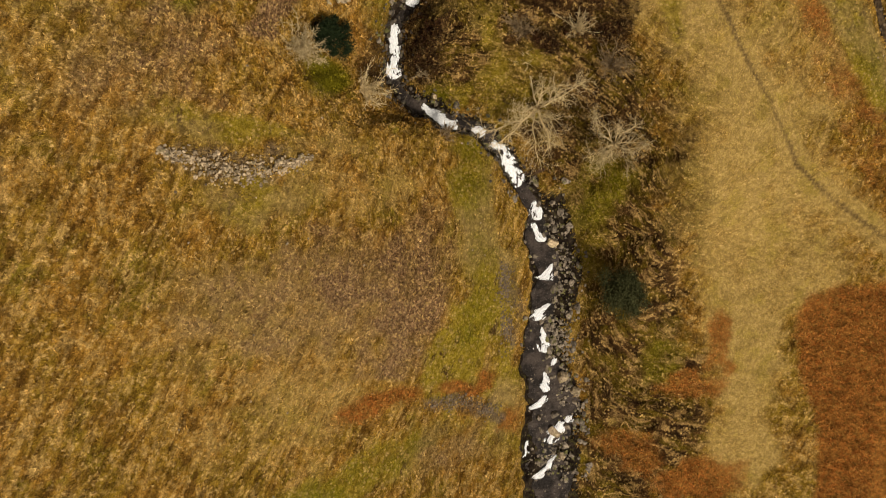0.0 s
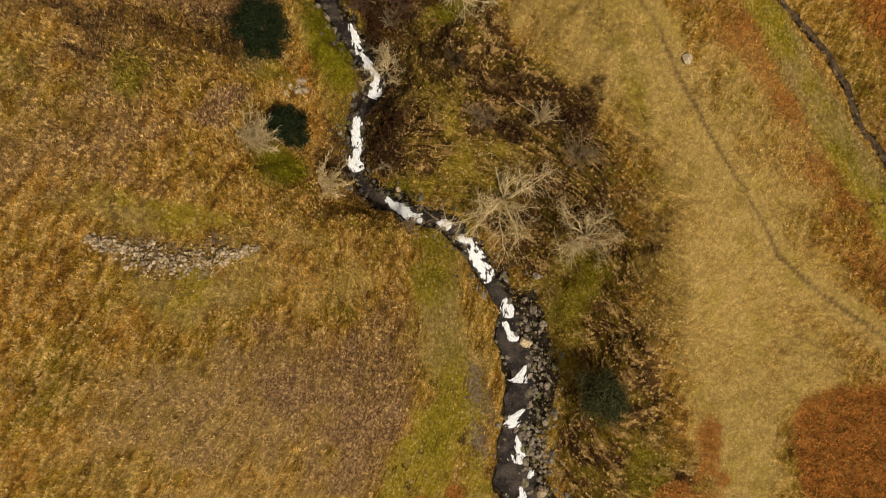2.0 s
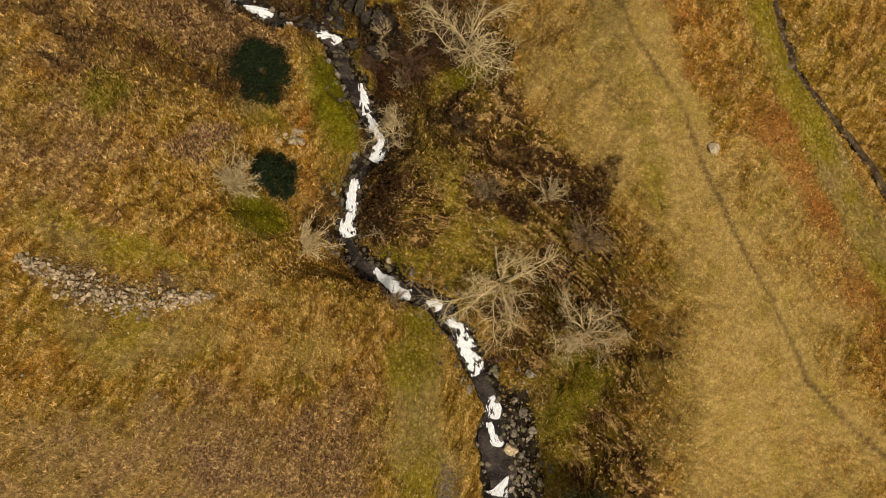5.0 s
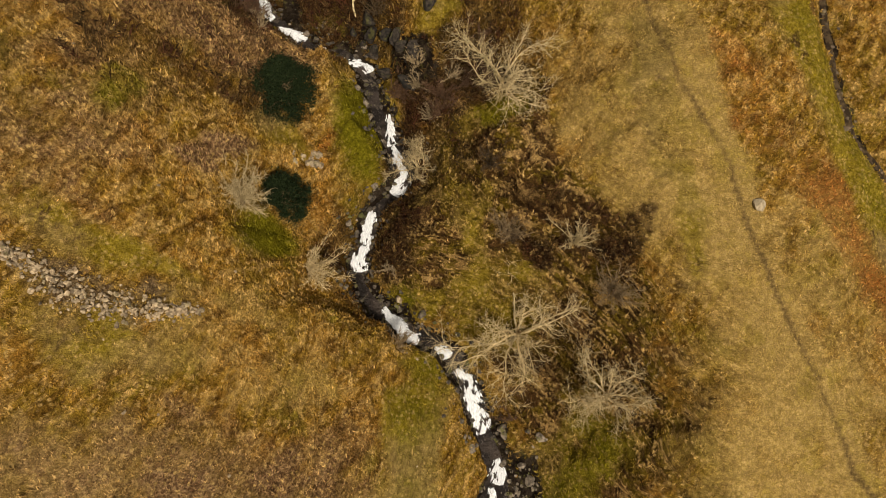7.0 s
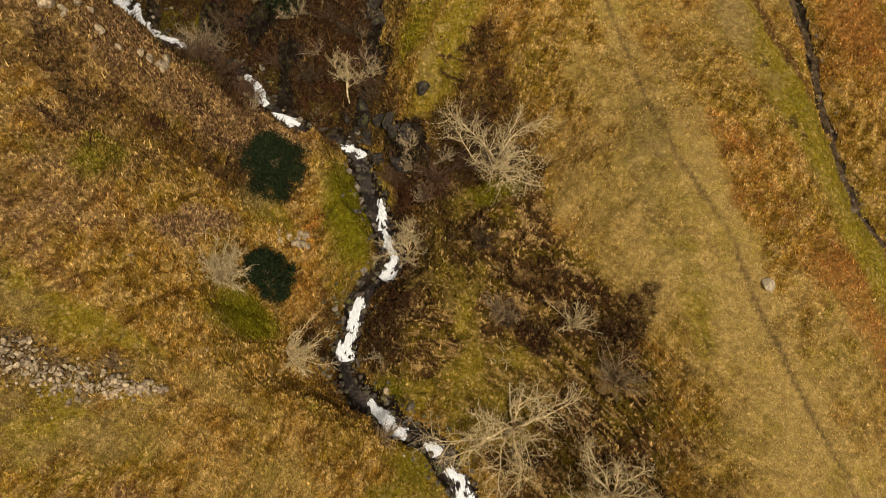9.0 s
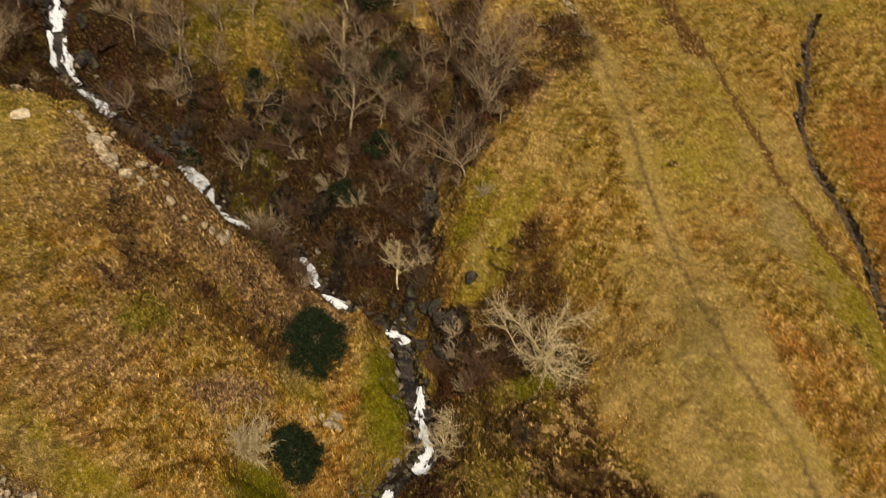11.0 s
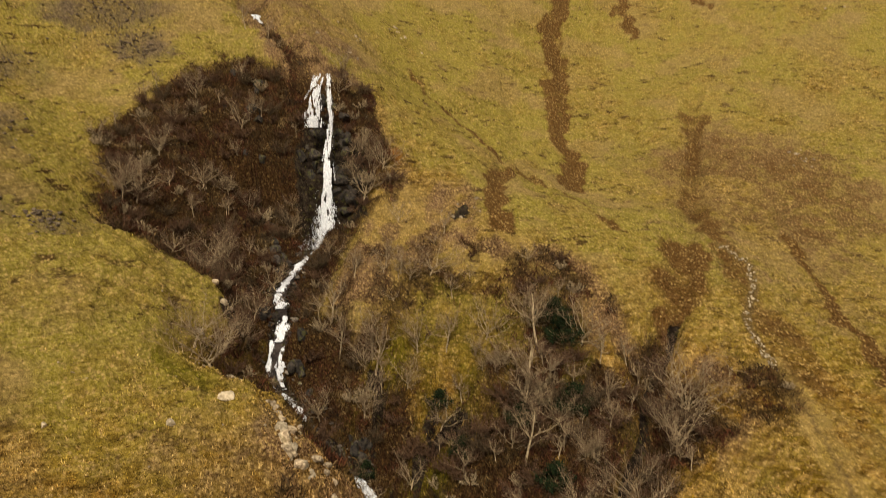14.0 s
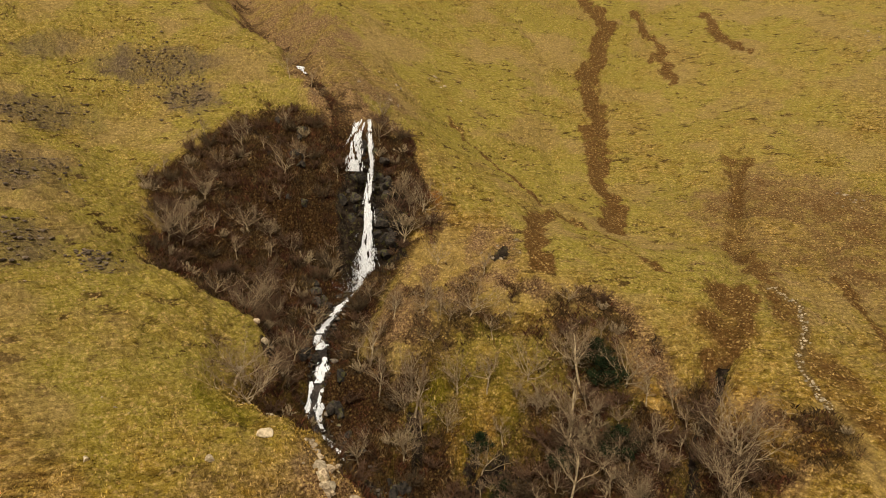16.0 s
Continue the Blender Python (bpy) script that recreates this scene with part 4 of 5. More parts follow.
def cascade(name, start, end, wide_top, wide_foot, offset, offset_foot, strands, label, seed, proud=0.12, group="cascades in the beck", broad=1.0):
    """White water: many ragged strands, following the fall from its lip to its foot. start and end are metres up the beck's course."""
    rng = np.random.default_rng(seed)
    n = max(5, int(abs(end - start) / 0.22) + 4)
    runs = np.linspace(start, end, n)
    mid = np.array([at_run(r) for r in runs])
    way = np.gradient(mid[:, :2], axis=0)
    way /= np.linalg.norm(way, axis=1)[:, None] + 1e-9
    side = np.c_[-way[:, 1], way[:, 0]]
    drop = np.r_[0, np.cumsum(np.linalg.norm(np.diff(mid, axis=0), axis=1))]
    area = drop[-1] * 0.5 * (wide_top + wide_foot)
    n = int(strands * 20 + area * 520)
    f = rng.uniform(0, 1, n)
    u = rng.normal(0, 0.55, n)
    holes = grain(u * 1.6 + seed, f * drop[-1] / 1.1, 0.55, 3, seed + 2)
    kept = holes > 0.38 + 0.2 * np.abs(u)
    f, u = f[kept], u[kept]
    n = len(f)
    long = rng.uniform(0.12, 0.55, n) * broad
    wide = rng.uniform(0.018, 0.06, n)
    half = 0.72 * (wide_top + (wide_foot - wide_top) * f ** 1.5) * (0.5 + 1.0 * grain(f * drop[-1] + 31 * seed, 0 * f, 0.6 if proud < 0.4 else 4.0, 2, seed)) * (0.3 + 0.7 * np.sqrt(np.sin(np.pi * np.clip(f, 0.02, 0.98 if proud < 0.4 else 0.6))))
    lobes = 0.9 * (grain(f * drop[-1] + 7 * seed, 0 * f, 1.2 if proud < 0.4 else 6.0, 2, seed + 1) - 0.5) * np.minimum(wide_top, 1.2)

    def on(line, at_f):
        return np.stack([np.interp(at_f * drop[-1], drop, line[:, k]) for k in range(line.shape[1])], -1)

    def lie(at_f, shift):
        p = on(mid, at_f)
        p[:, :2] += on(side, at_f) * (offset + (offset_foot - offset) * at_f + lobes + u * half + shift)[:, None] + on(way, at_f) * (proud * bulge)[:, None]
        p[:, 2] += 0.05 + proud * 0.6 * bulge
        return p

    bulge = rng.uniform(0.1, 1.7, n) * np.exp(-0.8 * u * u)
    tilt = rng.normal(0, 0.22 if proud < 0.4 else 0.04, n) * long
    ahead = np.clip(f + long / max(drop[-1], 0.1), 0, 1.06)
    back, front = lie(f, 0 * u), lie(ahead, tilt)
    middle = 0.5 * (back + front)
    across = on(side, f) * wide[:, None]
    left, right = middle.copy(), middle.copy()
    left[:, :2] -= across
    right[:, :2] += across
    middle[:, 2] += 0.25 * wide + 0.01
    middle[:, :2] += on(way, f) * 0.03
    pts = np.stack([back, right, front, left, middle], 1).reshape(-1, 3)
    k = 5 * np.arange(n)[:, None]
    faces = np.concatenate([k + np.array([t]) for t in ((0, 1, 4), (1, 2, 4), (2, 3, 4), (3, 0, 4))])
    me = mesh_of(name, pts, faces, FOAM)
    return tagged(new(name, me), label, "waterfall", group, "stuff")


SMALL = "small white cascade tumbling between dark wet stones"
CHUTE = "long white water chute down bare black rock"
# metres up the course at lip and foot, width at lip and foot, offset across at lip and foot, strands
LOWER_CASCADES = [
    (107.6, 102.2, 0.8, 1.9, -0.5, 0.4, 80), (97.8, 93.4, 0.6, 1.3, 0.6, -0.4, 40), (91.8, 90.2, 0.5, 0.8, -0.2, -0.2, 14), (94.8, 93.8, 0.3, 0.5, 2.2, 1.6, 8), (89.0, 83.4, 0.8, 1.4, 0.1, -0.1, 70),
    (81.5, 80.0, 0.25, 0.4, -1.6, -1.2, 8), (81.1, 79.1, 0.5, 0.9, 0.5, 0.2, 18), (78.8, 76.5, 0.5, 0.9, -0.4, 0.5, 24), (73.8, 72.0, 0.6, 1.3, 0.4, -0.7, 24), (69.5, 67.3, 0.6, 1.3, 0.8, -0.5, 26),
    (66.6, 63.5, 0.4, 1.5, 0.6, 1.0, 34), (62.4, 61.6, 0.4, 0.5, 1.9, 1.6, 6), (61.1, 58.9, 0.5, 0.9, 0.3, -0.2, 18), (58.5, 56.7, 0.6, 0.9, -0.4, -2.3, 18), (56.2, 55.5, 0.5, 0.7, 2.3, 1.9, 8),
    (55.4, 52.6, 0.8, 1.5, 1.7, 0.2, 36), (53.0, 51.0, 0.5, 0.9, -2.7, -3.2, 16), (51.2, 48.4, 0.6, 1.4, 0.8, -1.4, 26),
]
UPPER_CASCADES = [
    (112.6, 109.8, 0.9, 1.2, -0.2, -0.6, 26), (115.0, 112.6, 0.6, 0.9, 0.1, -0.2, 22), (118.0, 115.0, 0.5, 0.9, 0.8, 0.1, 24), (125.8, 122.4, 0.7, 1.3, -1.0, 0.2, 44), (128.0, 127.2, 0.5, 0.7, 0.4, 0.4, 10),
    (131.9, 129.3, 0.5, 0.9, -0.4, 0.6, 26), (136.4, 132.6, 0.7, 1.0, 0.2, 0.0, 36), (145.4, 142.6, 0.5, 0.8, 0.0, 0.0, 14), (150.4, 145.4, 1.7, 3.2, 0.0, 0.0, 90), (160.6, 157.2, 0.8, 1.2, 0.0, 0.0, 44),
    (164.2, 160.8, 0.6, 0.7, 0.9, 0.9, 28), (164.4, 160.6, 0.5, 0.6, -0.7, -0.7, 24), (167.0, 164.2, 0.7, 1.3, 0.0, 0.0, 36), (171.2, 168.2, 0.7, 0.9, 0.0, 0.0, 30), (174.4, 171.4, 0.6, 0.8, 0.0, 0.0, 26),
    (180.0, 174.4, 0.7, 0.9, 0.0, 0.0, 44), (219.4, 215.4, 1.6, 2.6, 0.0, 0.0, 60),
]
for k, row in enumerate(LOWER_CASCADES + UPPER_CASCADES):
    long = row[0] - row[1] > 4
    cascade("cascade", *row, CHUTE if long else SMALL, 50 + k)


def fall_strands(name, lip, foot, lip_wide, foot_wide, shift, count, label, seed, bow=0.0, gaps=0.4, mist=0):
    """A tall fall: short threads and flecks of water that together drop from lip to foot and spread, with spray round the foot."""
    rng = np.random.default_rng(seed)
    top, low = at_run(lip), at_run(foot)
    way = low - top
    tall = float(np.linalg.norm(way))
    out = np.array([way[0], way[1], 0.0])
    out /= np.linalg.norm(out)
    side = np.array([-out[1], out[0], 0.0])
    f, u = rng.uniform(0, 1, count), np.clip(rng.normal(0, 0.48, count), -1.5, 1.5)
    holes = grain(u * 2.2 + 5 * seed, f * tall * (0.8 if tall < 12 else 0.4) + 9, 0.7, 3, seed)
    kept = holes > gaps + 0.12 * np.abs(u) - 0.15 * f
    f, u = f[kept], u[kept]
    n = len(f)
    long = rng.uniform(0.15, 0.6, n) / tall
    thick = rng.uniform(0.012, 0.05, n) * np.exp(-0.6 * u * u)

    def at(g):
        half = 0.55 * (lip_wide + (foot_wide - lip_wide) * g ** 1.8) * (0.8 + 0.4 * grain(g * tall + seed, 0 * g, 1.3, 2, seed))
        lean = 0.6 + 0.5 * np.sin(np.pi * np.clip(g, 0, 1)) + 0.25 * np.exp(-u * u) * jitter
        across = shift + u * half + bow * np.sin(np.pi * np.clip(g * 0.75, 0, 1)) + 0.3 * (grain(g * tall, 0 * g, 2.0, 2, seed + 3) - 0.5)
        return top + way * g[:, None] + lean[:, None] * out + across[:, None] * side

    jitter = rng.uniform(-0.4, 1.2, n)
    a, c = at(f), at(np.clip(f + long, 0, 1.02))
    m = 0.5 * (a + c) + rng.normal(0, 0.015, n)[:, None] * side
    if mist:
        drift = np.stack([rng.normal(0, 0.75, mist), rng.normal(0.5, 0.5, mist), np.abs(rng.normal(0, 1.1, mist)) - 0.3], -1)
        m2 = low + 0.8 * out + drift[:, :1] * side * foot_wide * 0.55 + drift[:, 1:2] * out + drift[:, 2:] * np.array([0, 0, 1.0]) + shift * side
        reach = rng.uniform(0.03, 0.09, mist)[:, None] * np.array([0, 0, 1.0])
        a, c, m = np.vstack([a, m2 + reach]), np.vstack([c, m2 - reach]), np.vstack([m, m2])
        thick = np.r_[thick, rng.uniform(0.006, 0.014, mist)]
    pts = np.stack([a, m + thick[:, None] * side, c, m - thick[:, None] * side, m + 0.4 * thick[:, None] * out], 1).reshape(-1, 3)
    k = 5 * np.arange(len(m))[:, None]
    faces = np.concatenate([k + np.array([t]) for t in ((0, 1, 4), (1, 2, 4), (2, 3, 4), (3, 0, 4))])
    return tagged(new(name, mesh_of(name, pts, faces, FOAM)), label, "waterfall", "tiers of the waterfall", "stuff")


fall_strands("waterfall", 186.0, 184.3, 1.5, 2.0, -0.5, 3600, "broad upper tier of a waterfall spilling over black rock", 91, -1.25, 0.57)
fall_strands("waterfall", 186.0, 184.3, 0.8, 0.9, -0.6, 900, "thin middle strands of the waterfall's upper tier", 94, -0.4, 0.58)
fall_strands("waterfall", 186.0, 184.0, 0.5, 0.6, 0.45, 1300, "narrow strand of the waterfall's upper tier", 92, 0.1, 0.42)
fall_strands("waterfall", 184.1, 180.3, 1.0, 3.2, 0.4, 7400, "tall thin white waterfall dropping down a black cliff", 93, 0.0, 0.46, 1500)


# ---- trees and bushes ----
def tube(points, radii, sides, verts, faces):
    """Adds a tapered branch through the points to the lists."""
    base = len(verts)
    for i, (p, r) in enumerate(zip(points, radii)):
        way = (points[min(i + 1, len(points) - 1)] - points[max(i - 1, 0)]).normalized()
        u = way.orthogonal().normalized()
        v = way.cross(u)
        for k in range(sides):
            a = 6.2832 * k / sides
            verts.append(p + (u * math.cos(a) + v * math.sin(a)) * r)
    for i in range(len(points) - 1):
        for k in range(sides):
            a, b = base + i * sides + k, base + i * sides + (k + 1) % sides
            faces.append((a, b, b + sides, a + sides))


def branch_line(rng, start, way, length, bends, wander, rise):
    pts, p, d = [start.copy()], start.copy(), way.normalized()
    for _ in range(bends):
        d = (d + Vector((rng.gauss(0, wander), rng.gauss(0, wander), rng.gauss(0, wander) + rise))).normalized()
        p = p + d * (length / bends)
        pts.append(p.copy())
    return pts


def part(name, verts, faces, material, parent, label=""):
    """One mesh object under a thing or a part."""
    me = bpy.data.meshes.new(name)
    me.from_pydata([tuple(v) for v in verts], [], faces)
    me.materials.append(material)
    for poly in me.polygons:
        poly.use_smooth = True
    ob = new(name, me)
    ob.parent = parent
    return tagged(ob, label)


def bare_tree(name, seed, tall, trunk_tall, limbs, spread, lean, material, twigs=3, thick=0.02, up=0.06, fine=0.011, subs=2, twig_material=None):
    """A leafless tree: trunk, main limbs that fork, and a haze of fine twigs."""
    rng = random.Random(seed)
    root = new(name)
    verts, faces = [], []
    trunk = branch_line(rng, Vector((0, 0, -0.4)), Vector((lean[0], lean[1], 1.0)), trunk_tall + 0.4, 6, 0.09, 0.02)
    base = thick * tall
    tube(trunk, [base * (1.35 - 0.65 * i / 6) for i in range(7)], 7, verts, faces)
    part("trunk", verts, faces, material, root)
    twig_v, twig_f = [], []
    for k in range(limbs):
        verts, faces = [], []
        turn = 6.2832 * (k + rng.uniform(-0.3, 0.3)) / limbs
        low = rng.uniform(0.45, 1.0) if limbs > 4 else rng.uniform(0.7, 1.0)
        start = trunk[min(6, int(low * 6))]
        out = Vector((math.cos(turn) * spread, math.sin(turn) * spread, rng.uniform(0.5, 1.3)))
        reach = (tall - trunk_tall * low) * rng.uniform(0.75, 1.1) * (0.62 if spread < 0.7 else 1.0)
        limb = branch_line(rng, start, out, reach, 8, 0.2, up)
        tube(limb, [base * 0.52 * (1 - 0.78 * i / 8) for i in range(9)], 5, verts, faces)
        for i in range(2, 9):
            for _ in range(subs if i < 8 else subs + 1):
                way = (limb[i] - limb[i - 1]).normalized() + Vector((rng.gauss(0, 0.7), rng.gauss(0, 0.7), rng.gauss(0.1, 0.5)))
                sub = branch_line(rng, limb[i], way, reach * rng.uniform(0.22, 0.42), 5, 0.2, up)
                r = base * 0.3 * (1 - 0.5 * i / 8)
                tube(sub, [r * (1 - 0.8 * j / 5) for j in range(6)], 4, verts, faces)
                for j in range(1, 6):
                    for _ in range(twigs if j < 5 else twigs + 1):
                        way = (sub[j] - sub[j - 1]).normalized() + Vector((rng.gauss(0, 0.8), rng.gauss(0, 0.8), rng.gauss(0.1, 0.6)))
                        twig = branch_line(rng, sub[j], way, reach * rng.uniform(0.09, 0.2), 3, 0.25, up)
                        tube(twig, [max(r * 0.24, fine), max(r * 0.2, fine * 0.85), max(r * 0.14, fine * 0.65), fine * 0.35], 3, twig_v, twig_f)
        part("limb", verts, faces, material, root)
    part("crown", twig_v, twig_f, twig_material or material, root)
    return root


def bush(name, seed, wide, tall, stems, material, lean=(0, 0), fine=4):
    """A leafless shrub: many stems from one root, each with fine twigs."""
    rng = random.Random(seed)
    root = new(name)
    stem_v, stem_f, twig_v, twig_f = [], [], [], []
    for k in range(stems):
        turn, out = rng.uniform(0, 6.2832), rng.uniform(0.1, 1.0)
        way = Vector((math.cos(turn) * out * wide + lean[0], math.sin(turn) * out * wide + lean[1], tall * rng.uniform(0.5, 1)))
        stem = branch_line(rng, Vector((math.cos(turn) * 0.15, math.sin(turn) * 0.15, -0.15)), way, way.length * rng.uniform(0.8, 1.1), 6, 0.17, 0.02)
        tube(stem, [0.035 * (1 - 0.8 * i / 6) + 0.006 for i in range(7)], 4, stem_v, stem_f)
        for i in range(1, 7):
            for _ in range(fine):
                way2 = (stem[i] - stem[i - 1]).normalized() + Vector((rng.gauss(0, 0.6), rng.gauss(0, 0.6), rng.gauss(0.1, 0.5)))
                twig = branch_line(rng, stem[i], way2, way.length * rng.uniform(0.14, 0.32), 3, 0.25, 0.02)
                tube(twig, [0.018, 0.015, 0.011, 0.006], 3, twig_v, twig_f)
    tagged(part("rootstock", stem_v, stem_f, material, root, "tangle of bare stems"), kind="stuff")
    tagged(part("crown", twig_v, twig_f, material, root, "haze of fine bare twigs"), kind="stuff")
    return root


def evergreen(name, seed, wide, tall, clumps, leaves, material, bark):
    """A dense evergreen: short trunk, and clumps of small stiff leaves with gaps between them."""
    rng = random.Random(seed)
    root = new(name)
    verts, faces = [], []
    trunk = branch_line(rng, Vector((0, 0, -0.3)), Vector((0, 0, 1)), tall * 0.8, 6, 0.06, 0.05)
    tube(trunk, [0.13 * (1 - 0.8 * i / 6) for i in range(7)], 6, verts, faces)
    centres = []
    for _ in range(clumps):
        t, a = rng.uniform(0.02, 1.0), rng.uniform(0, 6.2832)
        ring = wide * (0.55 + 0.45 * math.sin(min(t * 2.6 + 0.5, 3.0))) * (1 - 0.62 * t * t) * rng.uniform(0.35, 1.15)
        centres.append(Vector((math.cos(a) * ring, math.sin(a) * ring, tall * (0.08 + 0.88 * t))))
        tube([trunk[min(5, int(t * 5))], centres[-1]], [0.03, 0.012], 4, verts, faces)
    part("trunk", verts, faces, bark, root)
    verts, faces = [], []
    for c in centres:
        size = wide * rng.uniform(0.13, 0.36)
        for _ in range(leaves):
            p = c + Vector((rng.gauss(0, 0.5), rng.gauss(0, 0.5), rng.gauss(0, 0.38))) * size
            u = Vector((rng.gauss(0, 1), rng.gauss(0, 1), rng.gauss(0, 0.6))).normalized()
            v = u.orthogonal().normalized()
            v = (v * math.cos(a) + u.cross(v) * math.sin(a)).normalized()
            r = rng.uniform(0.06, 0.13)
            k = len(verts)
            verts += [p - u * r, p + v * r * 0.5, p + u * r, p - v * r * 0.5 + Vector((0, 0, 0.03))]
            faces.append((k, k + 1, k + 2, k + 3))
            a += 1.7
    part("crown", verts, faces, material, root)
    return root


def stand(ob, x, y, turn=0.0, scale=1.0, sink=0.0):
    ob.location = (x, y, float(height(np.array([x]), np.array([y]))[0]) - sink)
    ob.rotation_euler = (0, 0, radians(turn))
    ob.scale = (scale, scale, scale)
    return ob


def again(ob, x, y, turn, scale):
    z = float(height(np.array([x]), np.array([y]))[0]) - 0.05
    made = copy_thing(ob, pose(x, y, z, 0, 0, turn))
    made.scale = (scale, scale, scale)
    return made


# the two pale spreading trees east of the beck, and their neighbours
tagged(stand(bare_tree("bare_ash_tree", 21, 7.2, 2.2, 11, 1.15, (0.35, 0.1), PALE_BARK, 3, 0.03, 0.0, 0.010, 2), 9.2, 18.8), "wide pale leafless tree leaning over the stream bank", "tree")
tagged(stand(bare_tree("bare_ash_tree", 22, 5.0, 1.6, 12, 1.25, (0.0, 0.1), PALE_BARK, 3, 0.034, 0.0, 0.010, 2), 17.4, 15.0), "pale leafless tree with branches radiating from a short trunk", "tree")
tagged(stand(bare_tree("bare_ash_tree", 23, 6.8, 1.8, 10, 0.95, (-0.2, -0.05), PALE_BARK, 3, 0.028, 0.02, 0.010, 2), 4.6, 38.2), "pale leafless tree on a mossy ledge above the gorge", "tree")
tagged(stand(bare_tree("bare_rowan_tree", 24, 5.6, 1.0, 9, 0.55, (-0.05, 0.1), PALE_BARK, 3, 0.016, 0.06), -2.0, 32.6), "slim pale leafless tree beside the stream", "tree")
tagged(stand(bare_tree("bare_rowan_tree", 25, 7.0, 3.4, 5, 0.5, (-0.1, 0.1), PALE_BARK, 2, 0.012, 0.05), -10.2, 44.2), "thin pale birch standing on the gorge's edge", "tree")
# shrubs along the beck
tagged(stand(bush("bare_hawthorn", 31, 2.5, 2.2, 80, PALE_BARK, (0, 0), 6), -13.2, 22.4), "rounded grey leafless hawthorn bush on the bank", "bush")
tagged(stand(bush("bare_hawthorn", 32, 2.4, 1.3, 46, PALE_BARK, (1.3, 0), 4), -8.2, 20.4), "grey leafless bush sprawling over the water", "bush")
tagged(stand(bush("bare_hawthorn", 33, 1.5, 1.2, 22, RED_BARK, (-0.7, 0.3), 4), 10.9, 13.6), "red-brown leafless bush hanging over the stream", "bush")
tagged(stand(bush("bare_hawthorn", 34, 1.3, 0.9, 20, GREY_BARK, (0.3, 0.8), 4), 0.2, 16.3), "low grey bush at the water's edge", "bush")
small_tree = tagged(stand(bush("bare_thorn_sapling", 35, 1.5, 2.4, 24, PALE_BARK, (0, 0), 4), 12.8, 25.4), "small pale leafless thorn sapling in brown bracken", "bush")
tagged(stand(bush("bare_hawthorn", 36, 2.1, 2.4, 40, GREY_BARK, (0.2, 0), 5), 16.3, 22.0), "grey leafless hawthorn on a brown slope", "bush")
tagged(stand(bush("bare_hawthorn", 37, 1.8, 1.6, 36, GREY_BARK, (0, 0), 5), 7.6, 26.0), "grey leafless scrub on a brown slope", "bush")
tagged(stand(bush("bare_hawthorn", 38, 2.6, 2.6, 44, WOOD_BARK, (0.3, 0), 5), -25.5, 46.8), "grey leafless scrub above the stream", "bush")
tagged(stand(bush("bare_hawthorn", 39, 2.6, 2.2, 44, RED_BARK, (0, 0), 5), -19.5, 41.0), "red-brown leafless scrub on the gorge side", "bush")

# evergreens
tagged(stand(evergreen("holly_tree", 41, 2.5, 5.2, 150, 110, HOLLY_LEAF, GREY_BARK), -12.7, 32.4), "dense dark green holly tree on the bank", "tree")
tagged(stand(evergreen("holly_tree", 42, 2.0, 4.2, 120, 100, HOLLY_LEAF, GREY_BARK), -10.8, 24.2), "dense dark green holly tree beside moss", "tree")
tagged(stand(evergreen("juniper_bush", 43, 2.8, 2.0, 150, 110, GORSE_LEAF, GREY_BARK), 19.6, 0.0), "dark dull green juniper bush among rocks", "bush")
low_holly = tagged(stand(evergreen("holly_bush", 44, 1.5, 2.2, 60, 40, HOLLY_LEAF, GREY_BARK), -19.8, 55.0), "dark green holly bush among bare trees", "bush")
for x, y, turn, size in ((-14.5, 51.5, 40, 1.1), (-25, 52.5, 80, 0.9), (-19.1, 62.6, 10, 1.3), (-21.2, 64.3, 60, 1.2), (-29, 54.4, 30, 0.9), (-34, 48.4, 120, 0.8), (-17, 48, 200, 1.0), (-15.5, 57.5, 90, 1.3)):
    again(low_holly, x, y, turn, size)

# the wood in the gorge: a few trees, repeated at their own size and turn
kinds = [
    tagged(stand(bare_tree("bare_birch_tree", 51, 9.0, 5.6, 9, 0.5, (0.05, 0), WOOD_BARK, 2, 0.012, 0.06, 0.005, 2, WOOD_TWIGS), -20.5, 56.3), "tall slim pale leafless birch in the gorge wood", "tree", "trees of the gorge wood"),
    tagged(stand(bare_tree("bare_birch_tree", 52, 7.5, 3.8, 9, 0.6, (-0.1, 0.05), WOOD_BARK, 2, 0.013, 0.05, 0.005, 2, WOOD_TWIGS), -37.4, 53.8), "slim grey leafless birch in the gorge wood", "tree", "trees of the gorge wood"),
    tagged(stand(bare_tree("bare_rowan_tree", 53, 6.5, 2.0, 9, 0.8, (0.1, -0.1), WOOD_BARK, 2, 0.016, 0.04, 0.005, 2, WOOD_TWIGS), -6.4, 61.3), "pale leafless rowan above the dry ravine", "tree", "trees of the gorge wood"),
    tagged(stand(bare_tree("bare_rowan_tree", 54, 5.5, 1.5, 8, 0.9, (0.2, 0.1), WOOD_BARK, 2, 0.016, 0.03, 0.005, 2, WOOD_TWIGS), -40.5, 33.5), "grey leafless rowan on the gorge's rim", "tree", "trees of the gorge wood"),
]
